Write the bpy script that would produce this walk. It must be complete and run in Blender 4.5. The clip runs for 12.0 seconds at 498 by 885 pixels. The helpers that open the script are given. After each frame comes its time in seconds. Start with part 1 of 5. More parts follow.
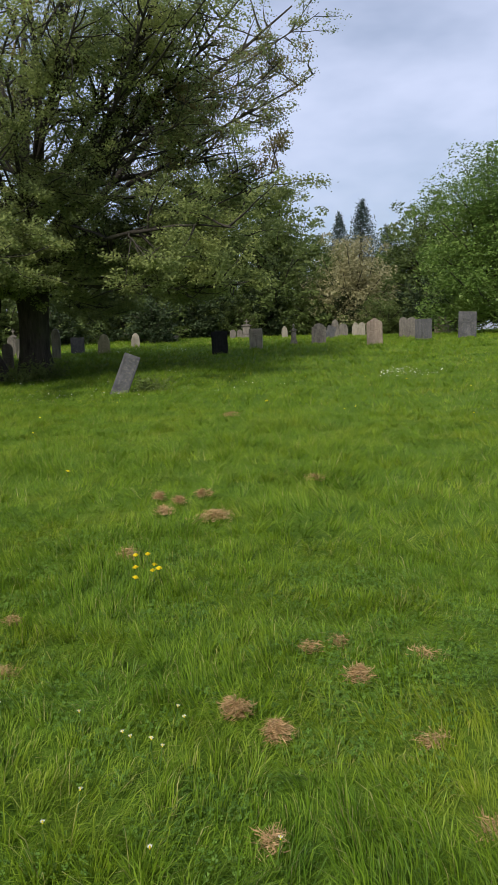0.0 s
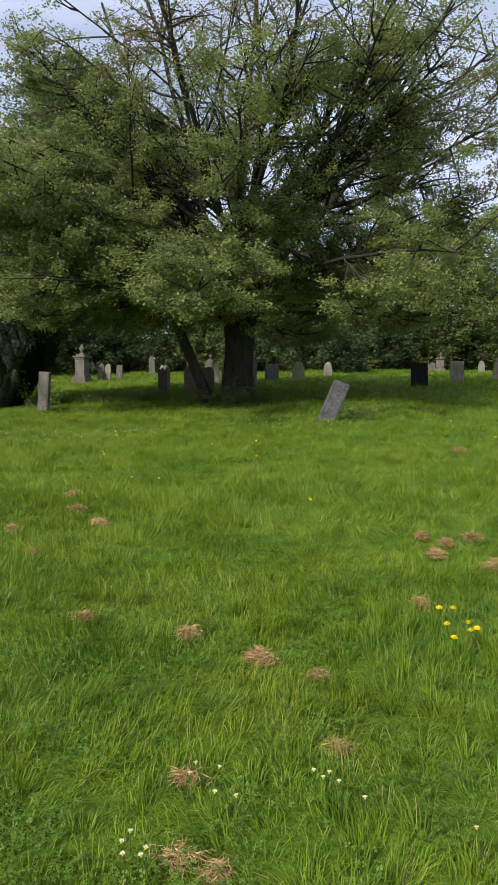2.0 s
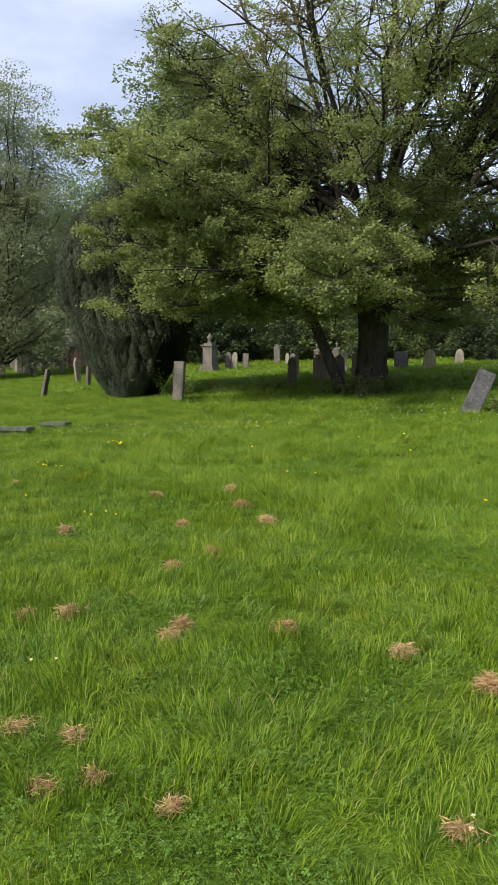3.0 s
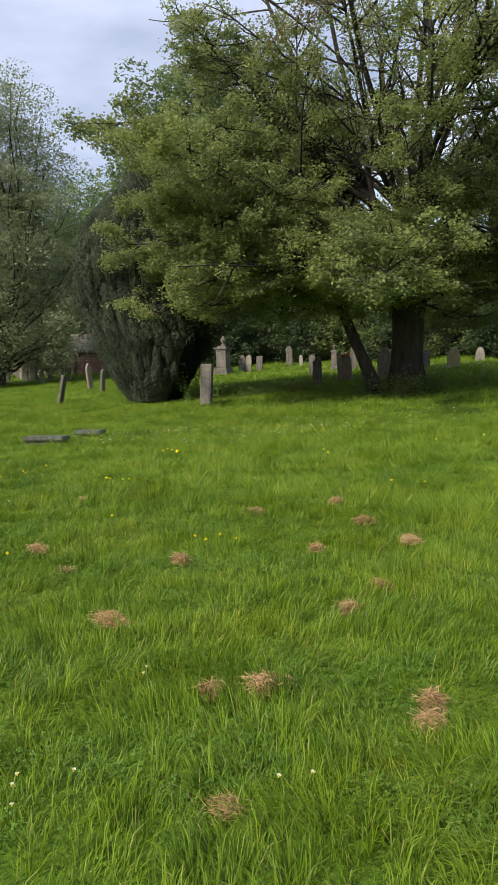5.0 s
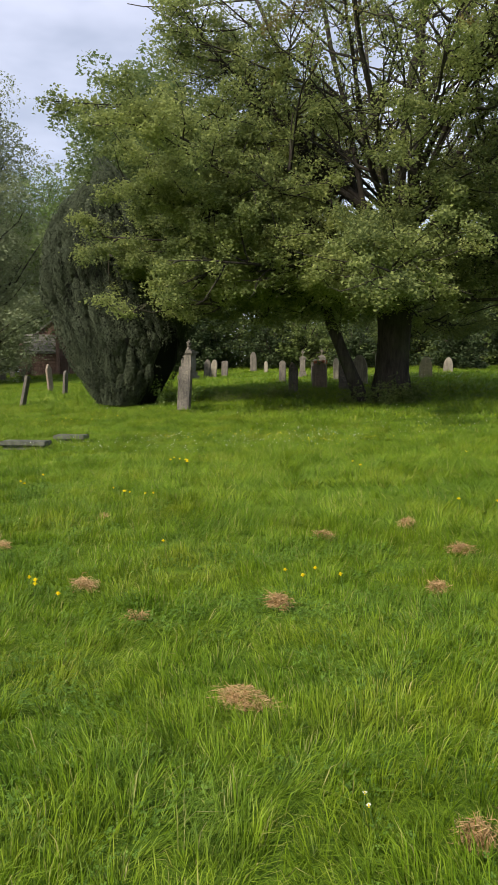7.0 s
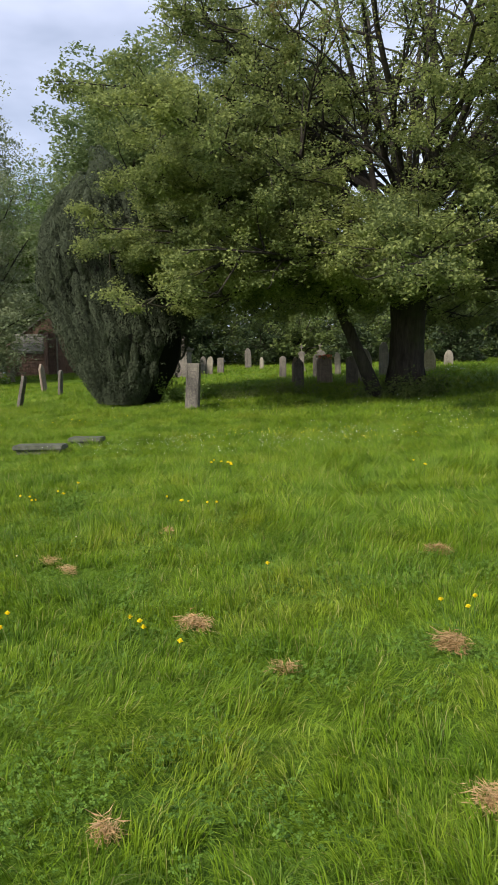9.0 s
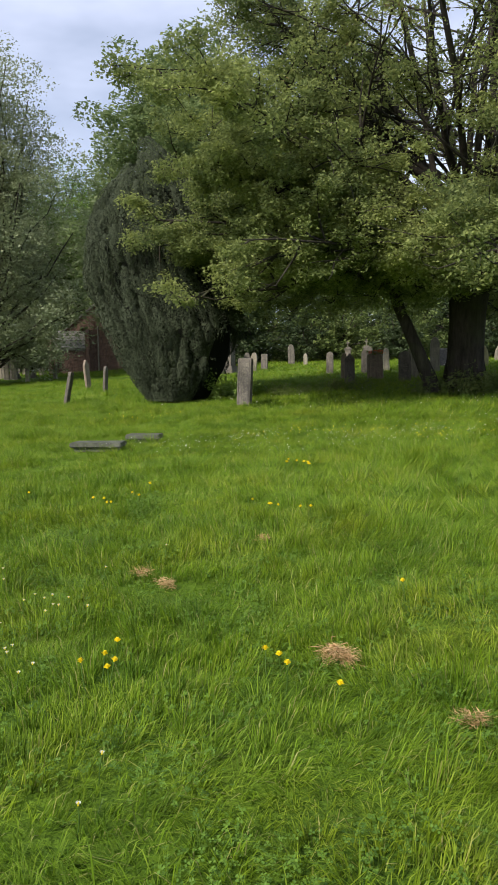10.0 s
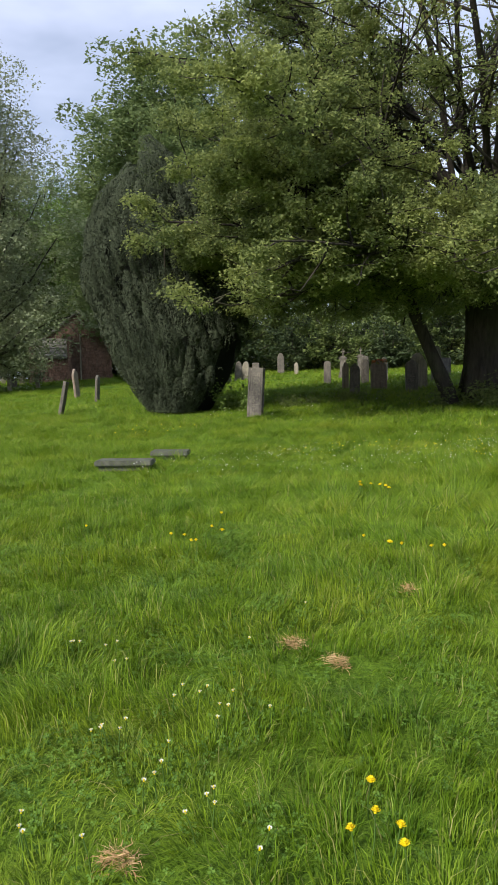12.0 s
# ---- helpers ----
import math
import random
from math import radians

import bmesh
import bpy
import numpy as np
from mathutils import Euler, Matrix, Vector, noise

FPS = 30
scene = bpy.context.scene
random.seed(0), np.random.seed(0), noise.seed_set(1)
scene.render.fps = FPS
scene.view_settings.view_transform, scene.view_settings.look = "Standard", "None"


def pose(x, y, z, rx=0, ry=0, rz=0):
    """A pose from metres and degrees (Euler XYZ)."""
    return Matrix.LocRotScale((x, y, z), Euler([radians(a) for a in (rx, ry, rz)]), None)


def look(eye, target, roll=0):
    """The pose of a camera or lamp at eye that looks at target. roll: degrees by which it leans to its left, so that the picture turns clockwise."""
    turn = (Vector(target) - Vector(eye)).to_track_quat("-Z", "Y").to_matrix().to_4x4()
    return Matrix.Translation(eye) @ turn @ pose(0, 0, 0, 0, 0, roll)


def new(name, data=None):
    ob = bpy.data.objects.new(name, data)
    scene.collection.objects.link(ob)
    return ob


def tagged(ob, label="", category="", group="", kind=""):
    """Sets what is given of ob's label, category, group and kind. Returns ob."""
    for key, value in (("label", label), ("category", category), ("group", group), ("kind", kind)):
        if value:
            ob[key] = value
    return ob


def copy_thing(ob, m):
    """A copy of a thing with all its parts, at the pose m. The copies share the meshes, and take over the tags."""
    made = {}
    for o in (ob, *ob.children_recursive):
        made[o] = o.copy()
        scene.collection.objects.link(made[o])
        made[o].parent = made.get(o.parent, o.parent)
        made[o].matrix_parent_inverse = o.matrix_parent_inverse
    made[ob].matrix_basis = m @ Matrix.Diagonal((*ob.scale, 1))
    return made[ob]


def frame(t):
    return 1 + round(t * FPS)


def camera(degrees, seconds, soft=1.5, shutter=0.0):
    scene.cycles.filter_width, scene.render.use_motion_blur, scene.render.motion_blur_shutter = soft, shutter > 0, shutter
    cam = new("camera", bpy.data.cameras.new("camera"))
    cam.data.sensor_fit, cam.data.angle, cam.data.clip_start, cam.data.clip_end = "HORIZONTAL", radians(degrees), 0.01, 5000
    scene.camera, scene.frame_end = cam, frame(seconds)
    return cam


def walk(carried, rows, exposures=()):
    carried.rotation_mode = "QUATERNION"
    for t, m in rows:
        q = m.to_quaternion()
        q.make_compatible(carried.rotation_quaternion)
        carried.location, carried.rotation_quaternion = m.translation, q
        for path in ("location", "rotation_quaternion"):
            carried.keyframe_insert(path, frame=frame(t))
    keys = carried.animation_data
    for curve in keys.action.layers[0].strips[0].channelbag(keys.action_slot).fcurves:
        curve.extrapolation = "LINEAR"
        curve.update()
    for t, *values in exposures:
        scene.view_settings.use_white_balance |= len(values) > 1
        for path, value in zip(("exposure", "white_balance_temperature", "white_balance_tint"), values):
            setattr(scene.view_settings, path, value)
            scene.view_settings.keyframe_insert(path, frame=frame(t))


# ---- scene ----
cam = camera(36.0, 12.0, soft=1.1)
PATH = [
    (0, (2.796, 1.811, 1.498), (2.701, 3.794, 1.252), -2.0),
    (0.5, (2.626, 1.912, 1.544), (2.313, 3.873, 1.304), -3.2),
    (1, (2.419, 2.083, 1.555), (1.924, 4.008, 1.336), -0.7),
    (1.5, (2.106, 2.22, 1.518), (1.599, 4.146, 1.338), -0.4),
    (2, (1.73, 2.431, 1.416), (1.197, 4.352, 1.256), 0.4),
    (2.5, (1.456, 2.46, 1.421), (0.813, 4.346, 1.245), 0.8),
    (3, (1.074, 2.525, 1.484), (0.259, 4.341, 1.289), 0.2),
    (3.5, (0.576, 2.694, 1.456), (-0.225, 4.515, 1.25), -0.3),
    (3.7, (0.417, 2.763, 1.458), (-0.384, 4.584, 1.251), -1.2),
    (5.3, (-0.868, 3.28, 1.378), (-1.667, 5.105, 1.204), -0.8),
    (5.5, (-1.017, 3.347, 1.369), (-1.774, 5.19, 1.194), 0.1),
    (6, (-1.377, 3.613, 1.334), (-2.06, 5.485, 1.163), 1.6),
    (6.5, (-1.789, 3.822, 1.294), (-2.462, 5.698, 1.128), 1.4),
    (7, (-2.201, 3.924, 1.323), (-2.868, 5.801, 1.157), 0.4),
    (7.5, (-2.525, 4.177, 1.307), (-3.204, 6.051, 1.138), 0.5),
    (7.7, (-2.64, 4.285, 1.281), (-3.329, 6.155, 1.116), 0.8),
    (9.3, (-3.653, 4.744, 1.275), (-4.268, 6.639, 1.1), -0.8),
    (9.5, (-3.812, 4.906, 1.229), (-4.498, 6.776, 1.055), -0.7),
    (10, (-4.208, 5.035, 1.225), (-4.912, 6.898, 1.047), -0.7),
    (10.5, (-4.577, 5.124, 1.242), (-5.225, 7.009, 1.071), -0.1),
    (11, (-4.98, 5.371, 1.272), (-5.76, 7.206, 1.111), 0.0),
    (11.5, (-5.352, 5.541, 1.259), (-6.106, 7.386, 1.105), 0.3),
    (12, (-5.73, 5.733, 1.285), (-6.36, 7.624, 1.128), -0.6),
]
walk(cam, [(t, look(eye, target, roll)) for t, eye, target, roll in PATH], [(0, -0.27, 6500, 10), (0.5, 0.0, 6550, 10), (2.0, -0.04, 6550, 10), (2.5, 0.1, 6580, 10), (3.0, 0.18, 6600, 10), (3.5, 0.18, 6650, 10), (5.5, 0.05, 6800, 10), (6.5, 0.13, 7100, 11), (7.5, 0.11, 6900, 11), (9.5, 0.11, 6700, 10), (12, 0.1, 6550, 10)])

# ---- light: hazy bright sky, soft sun from behind and to the left ----
SUN_EL, SUN_AZ = 39.0, 199.0     # elevation; compass bearing from +y, clockwise
world = bpy.data.worlds.new("sky")
scene.world = world
world.use_nodes = True
wt = world.node_tree
wt.nodes.clear()


def wnode(kind, **props):
    n = wt.nodes.new(kind)
    for k, v in props.items():
        if k == "sky_type":
            n.sky_type = v
    return n


sky = wnode("ShaderNodeTexSky", sky_type="NISHITA")
sky.sun_disc = False
sky.sun_elevation, sky.sun_rotation = radians(SUN_EL), radians(SUN_AZ)
sky.air_density, sky.dust_density, sky.ozone_density = 1.0, 2.0, 1.6
tc = wnode("ShaderNodeTexCoord")
mp = wnode("ShaderNodeMapping")
mp.inputs["Scale"].default_value = (1.0, 1.0, 2.6)
cl = wnode("ShaderNodeTexNoise")
cl.inputs["Scale"].default_value, cl.inputs["Detail"].default_value, cl.inputs["Roughness"].default_value = 2.3, 5.0, 0.5
cr = wnode("ShaderNodeValToRGB")
cr.color_ramp.elements[0].position, cr.color_ramp.elements[1].position = 0.34, 0.72
cr.color_ramp.elements[0].color, cr.color_ramp.elements[1].color = (0.12, 0.12, 0.12, 1), (0.97, 0.97, 0.97, 1)
mx = wnode("ShaderNodeMix")
mx.data_type = "RGBA"
mx.inputs[7].default_value = (7.9, 8.7, 11.4, 1)
bg = wnode("ShaderNodeBackground")
bg.inputs["Strength"].default_value = 0.117
wo = wnode("ShaderNodeOutputWorld")
wt.links.new(tc.outputs["Generated"], mp.inputs["Vector"])
wt.links.new(mp.outputs["Vector"], cl.inputs["Vector"])
wt.links.new(cl.outputs["Fac"], cr.inputs["Fac"])
wt.links.new(cr.outputs["Color"], mx.inputs[0])
wt.links.new(sky.outputs["Color"], mx.inputs[6])
wt.links.new(mx.outputs[2], bg.inputs["Color"])
wt.links.new(bg.outputs["Background"], wo.inputs["Surface"])

sun = new("sun", bpy.data.lights.new("sun", "SUN"))
sun.data.energy, sun.data.angle, sun.data.color = 4.8, radians(8.0), (1.0, 0.94, 0.83)
_az, _el = radians(SUN_AZ), radians(SUN_EL)
SUN_FROM = Vector((math.sin(_az) * math.cos(_el), math.cos(_az) * math.cos(_el), math.sin(_el)))
sun.matrix_world = look(SUN_FROM * 60, (0, 0, 0))

# ---- materials ----


class Nodes:
    """Short hand for building one material."""

    def __init__(self, name):
        self.mat = bpy.data.materials.new(name)
        self.mat.use_nodes = True
        self.t = self.mat.node_tree
        self.t.nodes.clear()
        self.out = self.t.nodes.new("ShaderNodeOutputMaterial")
        self.geo = self.t.nodes.new("ShaderNodeNewGeometry")
        self.pos = self.geo.outputs["Position"]

    def link(self, a, b):
        self.t.links.new(a, b)

    def noise(self, scale, detail=3.0, vec=None, rough=0.55, stretch=None):
        n = self.t.nodes.new("ShaderNodeTexNoise")
        n.inputs["Scale"].default_value, n.inputs["Detail"].default_value, n.inputs["Roughness"].default_value = scale, detail, rough
        src = vec or self.pos
        if stretch:
            m = self.t.nodes.new("ShaderNodeMapping")
            m.inputs["Scale"].default_value = stretch
            self.link(src, m.inputs["Vector"])
            src = m.outputs["Vector"]
        self.link(src, n.inputs["Vector"])
        return n.outputs["Fac"]

    def ramp(self, fac, *stops):
        r = self.t.nodes.new("ShaderNodeValToRGB")
        while len(r.color_ramp.elements) < len(stops):
            r.color_ramp.elements.new(0.5)
        for e, (p, c) in zip(r.color_ramp.elements, stops):
            e.position, e.color = p, (*c, 1)
        self.link(fac, r.inputs["Fac"])
        return r.outputs["Color"]

    def mix(self, fac, a, b, mode="MIX"):
        m = self.t.nodes.new("ShaderNodeMix")
        m.data_type, m.blend_type = "RGBA", mode
        for sock, v in ((m.inputs[0], fac), (m.inputs[6], a), (m.inputs[7], b)):
            if isinstance(v, (int, float)):
                sock.default_value = v
            elif isinstance(v, tuple):
                sock.default_value = (*v, 1)
            else:
                self.link(v, sock)
        return m.outputs[2]

    def bsdf(self, color, rough=0.8, bump=None, depth=0.02, spec=0.3, metal=0.0):
        p = self.t.nodes.new("ShaderNodeBsdfPrincipled")
        if isinstance(color, tuple):
            p.inputs["Base Color"].default_value = (*color, 1)
        else:
            self.link(color, p.inputs["Base Color"])
        p.inputs["Roughness"].default_value, p.inputs["Specular IOR Level"].default_value = rough, spec
        p.inputs["Metallic"].default_value = metal
        if bump is not None:
            b = self.t.nodes.new("ShaderNodeBump")
            b.inputs["Strength"].default_value, b.inputs["Distance"].default_value = 1.0, depth
            self.link(bump, b.inputs["Height"])
            self.link(b.outputs["Normal"], p.inputs["Normal"])
        return p

    def done(self, shader):
        self.link(shader.outputs[0], self.out.inputs["Surface"])
        return self.mat

    def leafy(self, color, rough=0.5, through_amount=0.3, spec=0.3):
        p = self.bsdf(color, rough, spec=spec)
        t = self.t.nodes.new("ShaderNodeBsdfTranslucent")
        self.link(color, t.inputs["Color"])
        m = self.t.nodes.new("ShaderNodeMixShader")
        m.inputs[0].default_value = through_amount
        self.link(p.outputs[0], m.inputs[1])
        self.link(t.outputs[0], m.inputs[2])
        return self.done(m)


def leaf_material(name, dark, mid, light, rough=0.5, patch=0.35, spec=0.3, amount=0.3):
    n = Nodes(name)
    own = n.ramp(n.geo.outputs["Random Per Island"], (0.0, dark), (0.55, mid), (1.0, light))
    wide = n.ramp(n.noise(patch, 2.0), (0.3, dark), (0.52, mid), (0.75, light))
    return n.leafy(n.mix(0.5, own, wide), rough, amount, spec)


def grass_material(name):
    n = Nodes(name)
    own = n.ramp(n.geo.outputs["Random Per Island"], (0.0, (0.040, 0.095, 0.008)), (0.5, (0.140, 0.245, 0.013)), (0.92, (0.25, 0.335, 0.036)), (0.955, (0.36, 0.32, 0.12)), (1.0, (0.48, 0.38, 0.19)))
    wide = n.ramp(n.noise(0.9, 4.0), (0.28, (0.070, 0.165, 0.014)), (0.5, (0.16, 0.26, 0.013)), (0.72, (0.252, 0.300, 0.020)))
    blue = n.ramp(n.noise(1.7, 2.0), (0.60, (0.0, 0.0, 0.0)), (0.74, (0.5, 0.5, 0.5)))
    wide = n.mix(blue, wide, (0.155, 0.270, 0.075))
    tuft = n.ramp(n.noise(5.5, 3.0), (0.32, (0.52, 0.58, 0.62)), (0.5, (1.0, 1.0, 1.0)), (0.7, (1.15, 1.1, 1.3)))
    return n.leafy(n.mix(1.0, n.mix(0.5, own, wide), tuft, "MULTIPLY"), 0.5, 0.28, 0.2)


def soil_material():
    n = Nodes("turf_soil")
    c = n.ramp(n.noise(1.2, 6.0), (0.3, (0.045, 0.105, 0.008)), (0.52, (0.095, 0.180, 0.010)), (0.75, (0.15, 0.20, 0.020)))
    f = n.ramp(n.noise(22.0, 5.0), (0.3, (0.025, 0.04, 0.008)), (0.7, (0.10, 0.15, 0.022)))
    return n.done(n.bsdf(n.mix(0.45, c, f), 0.95, n.noise(30.0, 4.0), 0.03, 0.1))


def bark_material(name, dark, light, scale=9.0):
    n = Nodes(name)
    g = n.noise(scale, 6.0, stretch=(1, 1, 0.22), rough=0.65)
    c = n.ramp(g, (0.3, dark), (0.7, light))
    moss = n.ramp(n.noise(1.3, 3.0), (0.5, (0.0, 0.0, 0.0)), (0.72, (0.5, 0.5, 0.5)))
    c = n.mix(moss, c, (0.055, 0.065, 0.028))
    return n.done(n.bsdf(c, 0.9, g, 0.05, 0.2))


def stone_material(name, dark, light, lichen=(0.31, 0.30, 0.21), amount=0.35):
    n = Nodes(name)
    tc = n.t.nodes.new("ShaderNodeTexCoord").outputs["Object"]
    info = n.t.nodes.new("ShaderNodeObjectInfo").outputs["Random"]
    shift = n.t.nodes.new("ShaderNodeVectorMath")
    shift.operation = "ADD"
    n.link(tc, shift.inputs[0])
    comb = n.t.nodes.new("ShaderNodeCombineXYZ")
    mul = n.t.nodes.new("ShaderNodeMath")
    mul.operation = "MULTIPLY"
    mul.inputs[1].default_value = 37.0
    n.link(info, mul.inputs[0])
    n.link(mul.outputs[0], comb.inputs[0])
    n.link(mul.outputs[0], comb.inputs[1])
    n.link(comb.outputs[0], shift.inputs[1])
    v = shift.outputs[0]
    base = n.ramp(n.noise(3.5, 6.0, v, 0.65), (0.28, dark), (0.72, light))
    streak = n.ramp(n.noise(7.0, 4.0, v, stretch=(1.6, 1.6, 0.16)), (0.35, (0.55, 0.55, 0.55)), (0.6, (1, 1, 1)))
    base = n.mix(0.7, base, streak, "MULTIPLY")
    spots = n.ramp(n.noise(16.0, 5.0, v, 0.6), (0.52, (0, 0, 0)), (0.66, (amount,) * 3))
    base = n.mix(spots, base, lichen)
    return n.done(n.bsdf(base, 0.9, n.noise(45.0, 4.0, v), 0.006, 0.2))


M_GRASS = grass_material("grass_blades")
M_SOIL = soil_material()
M_BARK = bark_material("grey_brown_bark", (0.018, 0.016, 0.013), (0.068, 0.059, 0.049))
M_BARK_FAR = bark_material("far_bark", (0.02, 0.018, 0.014), (0.07, 0.06, 0.05), 5.0)
M_LEAF = leaf_material("spring_leaves", (0.086, 0.122, 0.050), (0.246, 0.297, 0.102), (0.455, 0.495, 0.165), 0.5, 0.5, 0.15, 0.5)
M_BUD = leaf_material("bronze_young_leaves", (0.12, 0.09, 0.04), (0.21, 0.175, 0.065), (0.31, 0.265, 0.10), 0.5, 0.5, 0.3, 0.5)
M_YEW = leaf_material("yew_needles", (0.026, 0.034, 0.021), (0.054, 0.067, 0.042), (0.092, 0.112, 0.070), 0.7, 1.2, 0.08, 0.1)
# near-black colour stands in for the deep shade inside the yew
M_YEW_SHADE = leaf_material("yew_inner_shade", (0.005, 0.006, 0.004), (0.008, 0.010, 0.007), (0.012, 0.014, 0.010), 0.8, 1.2, 0.1, 0.02)
M_GREY = leaf_material("grey_green_leaves", (0.15, 0.185, 0.10), (0.26, 0.30, 0.165), (0.36, 0.40, 0.23), 0.5, 0.3, 0.3, 0.45)
M_LIME = leaf_material("fresh_green_leaves", (0.065, 0.120, 0.024), (0.150, 0.245, 0.050), (0.27, 0.365, 0.090), 0.5, 0.3)
M_CHEST = leaf_material("broad_green_leaves", (0.085, 0.128, 0.050), (0.175, 0.238, 0.092), (0.28, 0.345, 0.14), 0.5, 0.25, 0.3, 0.45)
M_WOOD = leaf_material("shaded_wood_leaves", (0.058, 0.088, 0.025), (0.125, 0.172, 0.048), (0.215, 0.26, 0.078), 0.6, 0.2, 0.3, 0.4)
M_EVER = leaf_material("dark_evergreen_leaves", (0.020, 0.036, 0.015), (0.046, 0.070, 0.028), (0.085, 0.115, 0.048), 0.6, 0.4, 0.2, 0.25)
M_CONIFER = leaf_material("conifer_needles", (0.030, 0.052, 0.044), (0.060, 0.092, 0.076), (0.095, 0.130, 0.105), 0.6, 0.3, 0.2, 0.1)
M_RUST = leaf_material("pink_bronze_blossom", (0.19, 0.18, 0.085), (0.36, 0.335, 0.175), (0.50, 0.47, 0.28), 0.6, 0.4)
M_STRAW = leaf_material("dry_mown_grass", (0.21, 0.130, 0.055), (0.46, 0.30, 0.145), (0.66, 0.47, 0.26), 0.8, 3.0, 0.1, 0.2)
M_CLOVER = leaf_material("clover_leaves", (0.045, 0.100, 0.014), (0.095, 0.185, 0.020), (0.16, 0.27, 0.036), 0.6, 3.0, 0.25, 0.2)
M_YELLOW = leaf_material("yellow_petals", (0.82, 0.62, 0.01), (0.9, 0.73, 0.012), (0.95, 0.82, 0.04), 0.5, 3.0)
M_WHITE = leaf_material("white_petals", (0.62, 0.64, 0.58), (0.75, 0.76, 0.7), (0.82, 0.82, 0.78), 0.6, 3.0)
M_ORANGE = leaf_material("orange_red_petals", (0.45, 0.08, 0.04), (0.6, 0.14, 0.07), (0.7, 0.25, 0.12), 0.6, 3.0)
M_STEM = leaf_material("green_stems", (0.06, 0.12, 0.02), (0.09, 0.17, 0.03), (0.12, 0.2, 0.04), 0.5, 3.0)
S_GREY = stone_material("weathered_grey_stone", (0.085, 0.077, 0.070), (0.205, 0.184, 0.162))
S_PALE = stone_material("pale_sandstone", (0.19, 0.172, 0.14), (0.36, 0.325, 0.265))
S_BROWN = stone_material("brown_sandstone", (0.19, 0.148, 0.120), (0.37, 0.295, 0.235))
S_SLATE = stone_material("dark_slate", (0.046, 0.047, 0.052), (0.115, 0.115, 0.122), amount=0.25)
S_BLACK = stone_material("black_granite", (0.012, 0.012, 0.013), (0.03, 0.03, 0.032), (0.06, 0.06, 0.05), 0.3)
S_OCHRE = stone_material("lichen_yellow_stone", (0.22, 0.20, 0.115), (0.40, 0.36, 0.21))
S_RED = stone_material("red_sandstone", (0.095, 0.060, 0.046), (0.25, 0.155, 0.118), (0.25, 0.22, 0.18), 0.5)
S_MOSS = stone_material("mossy_grey_stone", (0.060, 0.066, 0.052), (0.150, 0.155, 0.125), (0.085, 0.115, 0.040), 0.6)
S_ROOF = stone_material("mossy_stone_slates", (0.15, 0.145, 0.13), (0.33, 0.31, 0.28), (0.12, 0.14, 0.06), 0.6)

# ---- mesh helpers ----


def from_arrays(name, verts, faces, mats, mat_index=None, smooth=False):
    """A mesh from a vertex array and one or more face arrays of equal width each."""
    me = bpy.data.meshes.new(name)
    verts = np.ascontiguousarray(verts, np.float32)
    faces = [np.ascontiguousarray(f, np.int32) for f in faces if len(f)]
    totals = np.concatenate([np.full(len(f), f.shape[1], np.int32) for f in faces])
    loops = np.concatenate([f.ravel() for f in faces])
    me.vertices.add(len(verts))
    me.vertices.foreach_set("co", verts.ravel())
    me.loops.add(len(loops))
    me.loops.foreach_set("vertex_index", loops)
    me.polygons.add(len(totals))
    me.polygons.foreach_set("loop_start", np.concatenate([[0], np.cumsum(totals)[:-1]]).astype(np.int32))
    me.polygons.foreach_set("loop_total", totals)
    if mat_index is not None:
        me.polygons.foreach_set("material_index", np.ascontiguousarray(mat_index, np.int32))
    me.polygons.foreach_set("use_smooth", np.full(len(totals), smooth))
    for m in mats:
        me.materials.append(m)
    me.update(calc_edges=True)
    return me


def under(ob, parent, label=""):
    ob.parent = parent
    if label:
        ob["label"] = label
    return ob


def part(name, bm, material, parent, label=""):
    me = bpy.data.meshes.new(name)
    bmesh.ops.recalc_face_normals(bm, faces=bm.faces)
    bm.to_mesh(me)
    bm.free()
    me.materials.append(material)
    return under(new(name, me), parent, label)


def box(bm, x0, y0, z0, x1, y1, z1):
    v = [bm.verts.new((x, y, z)) for z in (z0, z1) for x, y in ((x0, y0), (x1, y0), (x1, y1), (x0, y1))]
    for f in ((3, 2, 1, 0), (4, 5, 6, 7), (0, 1, 5, 4), (1, 2, 6, 5), (2, 3, 7, 6), (3, 0, 4, 7)):
        bm.faces.new([v[i] for i in f])


def lattice(x, y, cell, seed):
    """Smooth value noise in 0..1 on the plan."""
    tab = np.random.RandomState(seed).rand(256, 256)
    u, v = np.asarray(x) / cell + 400.0, np.asarray(y) / cell + 400.0
    i, j = np.floor(u).astype(int), np.floor(v).astype(int)
    fu, fv = u - i, v - j
    fu, fv = fu * fu * (3 - 2 * fu), fv * fv * (3 - 2 * fv)
    g = lambda a, b: tab[a % 256, b % 256]
    return (g(i, j) * (1 - fu) + g(i + 1, j) * fu) * (1 - fv) + (g(i, j + 1) * (1 - fu) + g(i + 1, j + 1) * fu) * fv


# ---- the ground: a shallow hollow that rises to the graves ----


